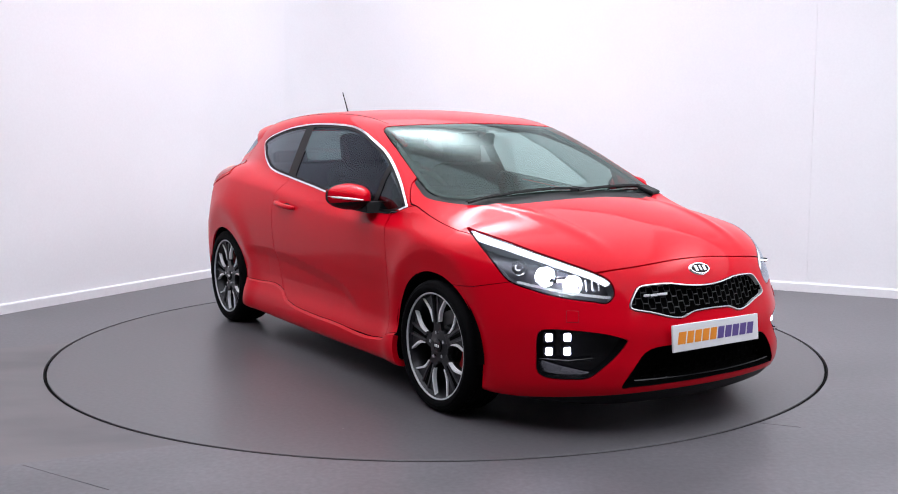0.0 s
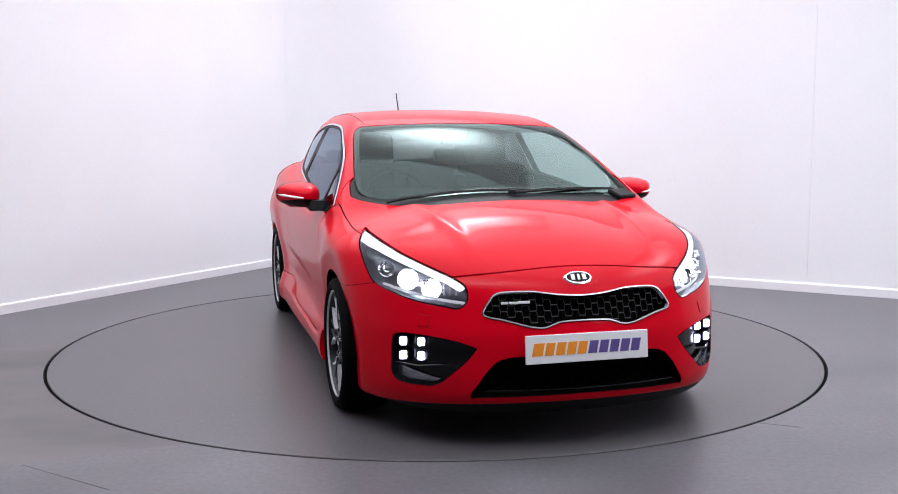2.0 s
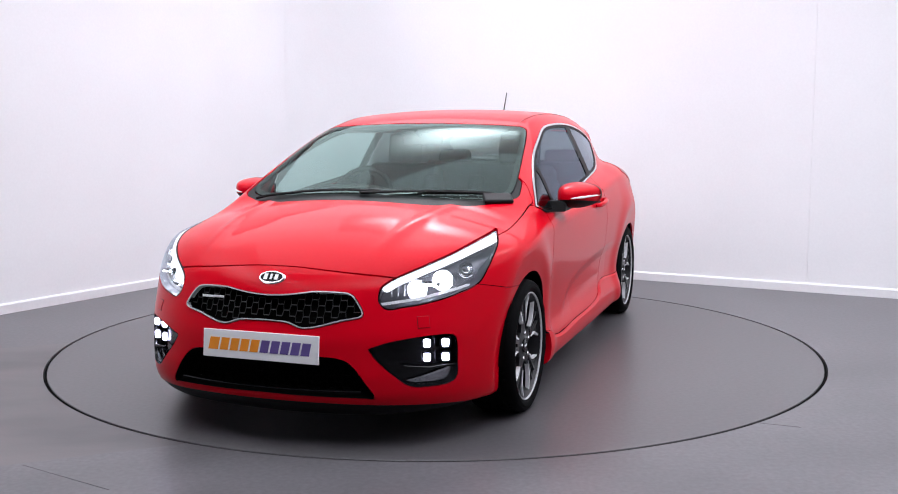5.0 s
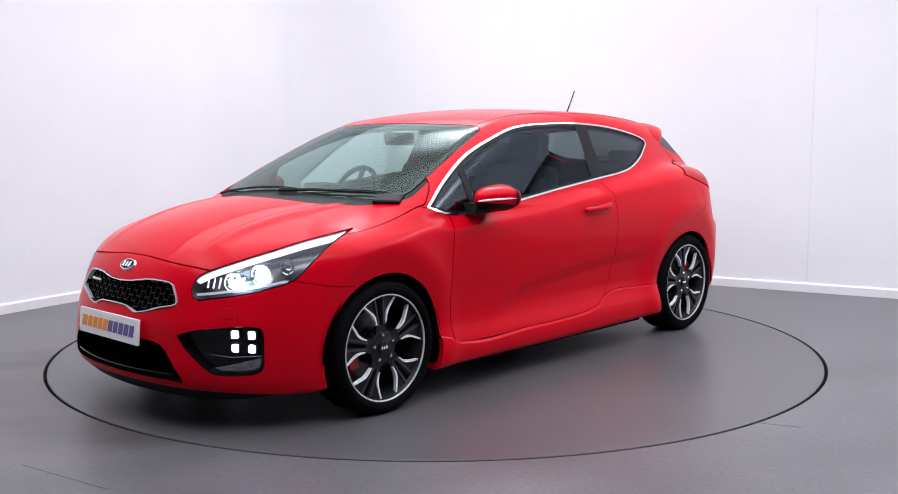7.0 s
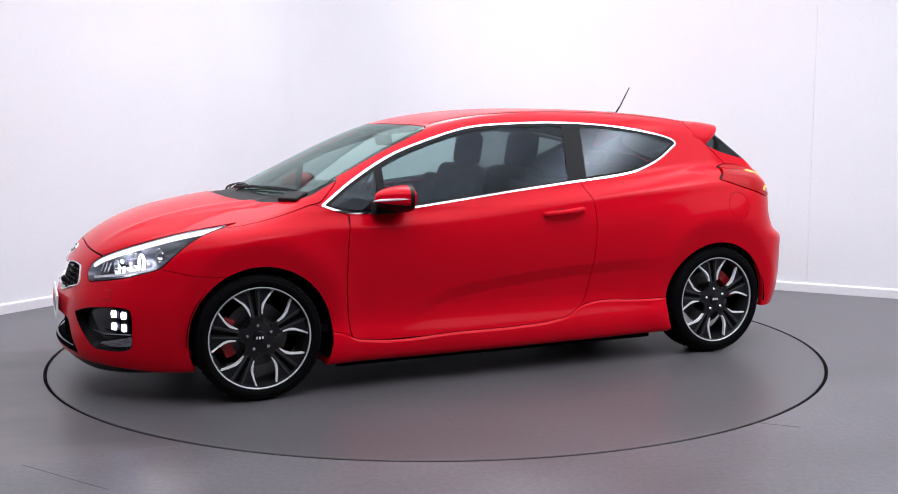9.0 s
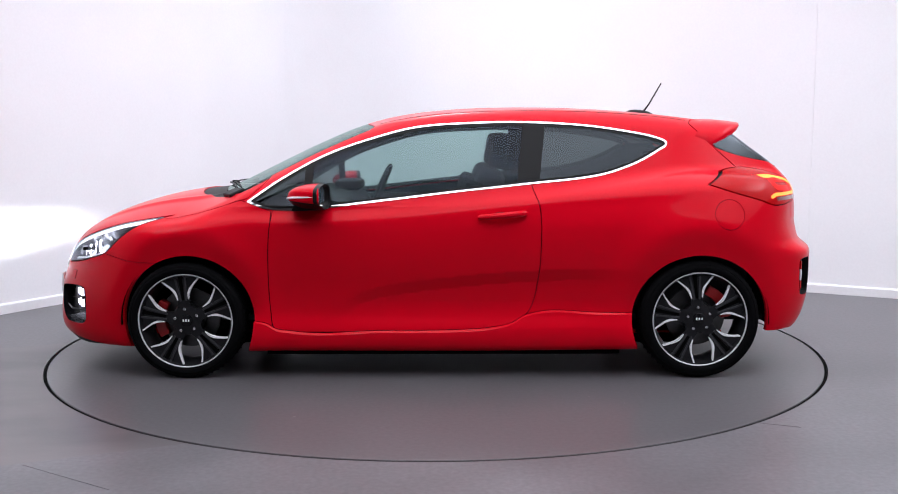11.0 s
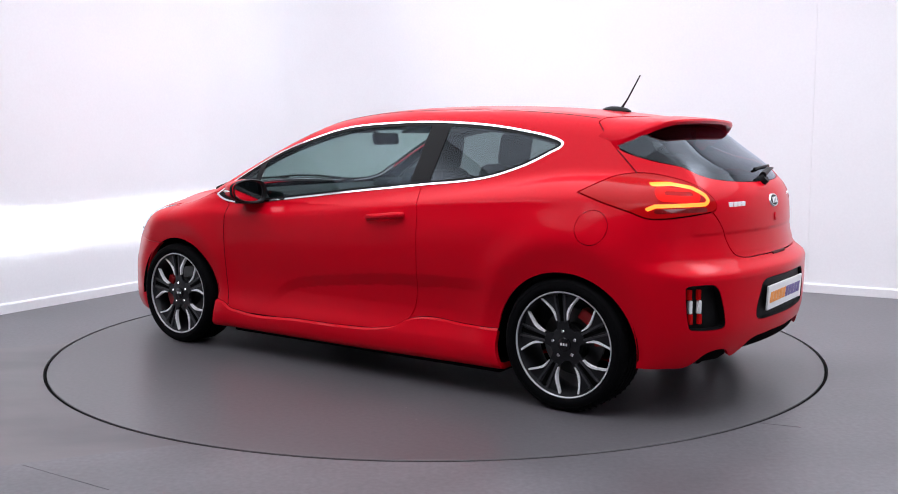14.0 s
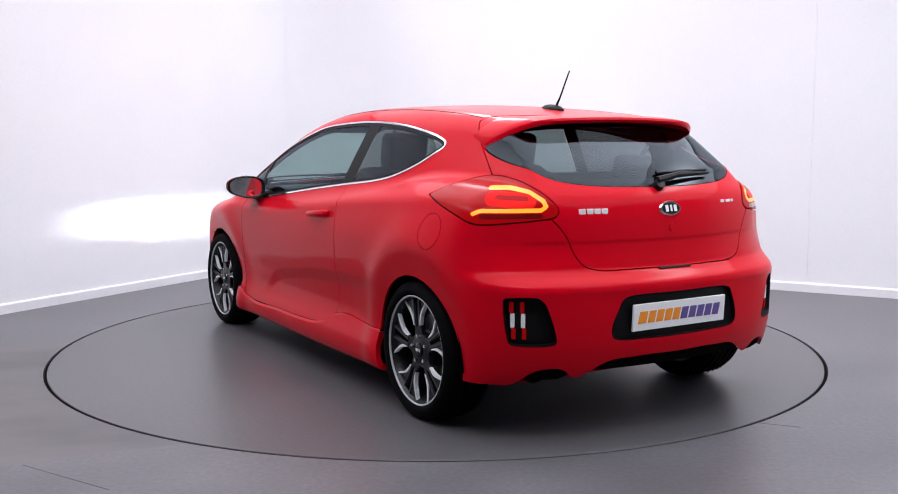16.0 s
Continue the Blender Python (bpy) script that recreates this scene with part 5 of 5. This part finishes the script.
wiper("windscreen_wiper", -0.60, 0.10, 1.20, 1.235)
wiper("windscreen_wiper", 0.02, 0.62, 1.27, 1.10)
part("wiper_pivot", lathe([(0.0, 0.02), (0.02, 0.018), (0.026, 0.0)], 14, "Z"), BLACK, car).matrix_basis = Matrix.Translation(on_top(1.24, 0.02) + Vector((0, 0, 0.0)))
cowl_cap = box((0.09, 0.14, 0.028), Matrix.Translation(on_top(1.11, 0.66)) @ pose(0, 0, 0, 0, 22, 28), 0.013, 3)
part("cowl_cap", cowl_cap, BLACK, car)
rw = [on_rear(0.045, 1.058) + Vector((-0.028, 0, 0.005)), on_rear(-0.10, 1.072) + Vector((-0.024, 0, 0.012)), on_rear(-0.33, 1.078) + Vector((-0.014, 0, 0.008))]
arm = part("rear_wiper", tube(rw, [0.017, 0.013, 0.006], 8), BLACK, car, "black rear wiper")
part("wiper_boss", disc(on_rear(0.035, 1.052) + Vector((-0.035, 0, 0.0)), (-0.8, 0, 0.6), 0.026, 0.05), BLACK, arm)
part("blade", tube([on_rear(-0.0, 1.092) + Vector((-0.012, 0, 0)), on_rear(-0.34, 1.098) + Vector((-0.012, 0, 0))], 0.007, 6), BLACK, arm)

# exhaust tips
for s in (1, -1):
    tip = lathe([(0.030, 0.09), (0.030, 0.0), (0.034, -0.004), (0.036, 0.0), (0.036, 0.10)], 24, "X")
    for v in tip.verts:
        v.co.y *= 1.5
    tip.transform(pose(-1.868, s * 0.62, 0.283))
    part("exhaust_tip", tip, STEEL, car, "oval steel exhaust tip", smooth=True)
box_bm = box((0.30, 0.50, 0.09), pose(-1.66, 0.02, 0.285), 0.04, 3)
part("rear_silencer", box_bm, LINER, car, "dark silencer under the bumper")
for s in (1, -1):
    p = on_front(s * 0.62, 0.515)
    e = 0.012
    q1, q2 = on_front(s * 0.62 + e, 0.515) - on_front(s * 0.62 - e, 0.515), on_front(s * 0.62, 0.515 + e) - on_front(s * 0.62, 0.515 - e)
    q = q1.cross(q2).normalized().to_track_quat("Z", "Y").to_matrix().to_4x4()
    cover = part("washer_cover", box((0.050, 0.046, 0.006), Matrix.Translation(p) @ q, 0.002), PAINT, car, "small square washer cover")
    part("joint", box((0.0525, 0.0485, 0.003), Matrix.Translation(p) @ q, 0.001), JOINT_SHADE, cover)

# ---------------------------------------------------------------- cabin
dash = bmesh.new()
prof = [(0.52, 0.70), (0.50, 0.84), (0.54, 0.905), (0.64, 0.935), (0.85, 0.945), (1.12, 0.930), (1.14, 0.70)]
m = Matrix(((1, 0, 0, 0), (0, 0, 1, -0.68), (0, 1, 0, 0), (0, 0, 0, 1)))
part("dashboard", prism(prof, 1.36, m, 0.02), TRIM, car, "dark dashboard")
part("instrument_hood", box((0.16, 0.34, 0.06), pose(0.60, -0.37, 0.95), 0.025, 3), TRIM, car)
tr = pose(0.42, -0.37, 0.90, 0, 65, 0)
wheel_bm = bmesh.new()
tube([tr @ Vector((0.18 * math.cos(a), 0.18 * math.sin(a), 0)) for a in np.linspace(0, 2 * math.pi, 33)], 0.015, 8, wheel_bm, cap=False)
sw = part("steering_wheel", wheel_bm, TRIM, car, "black steering wheel", smooth=True)
hub_bm = lathe([(0.0, 0.02), (0.05, 0.018), (0.062, 0.0), (0.055, -0.03)], 24, "Z")
hub_bm.transform(tr)
part("hub", hub_bm, TRIM, sw, smooth=True)
for a in (0, 90, 180):
    part("spoke", box((0.12, 0.035, 0.012), tr @ pose(0, 0, 0, 0, 0, a + 90) @ pose(0.11, 0, 0.0), 0.004), TRIM, sw)


def seat(x, y, wide=0.50):
    s = part("front_seat", box((0.50, wide, 0.16), pose(x, y, 0.47, 0, -6, 0), 0.06, 3), SEAT, car, "black cloth bucket seat", smooth=True)
    part("backrest", box((0.15, wide * 0.98, 0.62), pose(x - 0.30, y, 0.78, 0, -18, 0), 0.065, 3), SEAT, s, smooth=True)
    for k in (1, -1):
        part("bolster", box((0.20, 0.09, 0.50), pose(x - 0.25, y + k * wide * 0.45, 0.76, 0, -18, 0), 0.04, 3), SEAT, s, smooth=True)
    part("headrest", box((0.10, 0.26, 0.20), pose(x - 0.43, y, 1.17, 0, -10, 0), 0.045, 3), SEAT, s, smooth=True)


seat(0.12, 0.37)
seat(0.12, -0.37)
bench = part("rear_bench", box((0.48, 1.24, 0.16), pose(-0.86, 0, 0.50, 0, -6, 0), 0.06, 3), SEAT, car, "black cloth rear bench", smooth=True)
part("backrest", box((0.15, 1.22, 0.60), pose(-1.18, 0, 0.78, 0, -20, 0), 0.06, 3), SEAT, bench, smooth=True)
for y in (-0.40, 0.40):
    part("headrest", box((0.08, 0.24, 0.13), pose(-1.30, y, 1.09, 0, -15, 0), 0.04, 3), SEAT, bench, smooth=True)
part("cabin_floor", box((2.9, 1.50, 0.03), pose(-0.25, 0, 0.30)), TRIM, car)
part("parcel_shelf", box((0.50, 1.15, 0.02), pose(-1.52, 0, 0.98), 0.005), TRIM, car)
for s in (1, -1):
    part("door_card", box((1.30, 0.05, 0.55), pose(0.20, s * 0.775, 0.60), 0.02), TRIM, car)
    part("side_card", box((1.10, 0.05, 0.60), pose(-1.05, s * 0.735, 0.66), 0.02), TRIM, car)
roof_lining = where(whole, lambda x, y, z: 1.22 - z, out_of(grown(window, 0.02)), out_of(grown(screen_area, 0.02)), out_of(grown(back_area, 0.02)))
piece("headliner", shifted(roof_lining, -0.040), HEADLINER, car, "dark grey cloth headliner", both=True)
pillar_lining = where(whole, lambda x, y, z: 0.975 - z, lambda x, y, z: z - 1.222, out_of(grown(window, -0.005)), out_of(grown(screen_area, -0.004)), out_of(grown(back_area, -0.004)))
piece("pillar_lining", shifted(pillar_lining, -0.019), TRIM, car, "dark pillar lining", both=True)
im = part("interior_mirror", box((0.03, 0.24, 0.07), pose(0.40, 0, 1.235, 0, 10, 0), 0.02, 3), TRIM, car, "dark interior mirror")
part("stem", tube([(0.43, 0, 1.25), (0.50, 0, 1.285)], 0.012), TRIM, im)
for s in (1, -1):
    part("sun_visor", box((0.15, 0.34, 0.015), pose(0.33, s * 0.33, 1.292, 0, 12, 0), 0.006), HEADLINER, car)


# ---------------------------------------------------------------- turning
def heading(t):
    """The car's heading in degrees: it gathers speed in the first two seconds, then turns evenly."""
    early = [(-0.5, -57.3), (0.0, -57.78), (0.5, -59.9), (1.0, -64.0), (1.5, -69.3), (2.0, -75.15), (2.5, -81.05)]
    if t >= 2.5:
        return -81.05 - 11.735 * (t - 2.5)
    for (t0, a0), (t1, a1) in zip(early, early[1:]):
        if t <= t1:
            return a0 + (a1 - a0) * (t - t0) / (t1 - t0)


OFFSET = Vector((0.0435, -0.0458, 0.0))


def motions():
    times = [i * 0.5 for i in range(33)]
    walk(turntable, [(t, pose(0, 0, 0, 0, 0, heading(t))) for t in times])
    rows = []
    for t in times:
        turn = Matrix.Rotation(radians(heading(t)), 4, "Z")
        rows.append((t, turn @ Matrix.Translation(-OFFSET)))
    walk(car, rows)


motions()
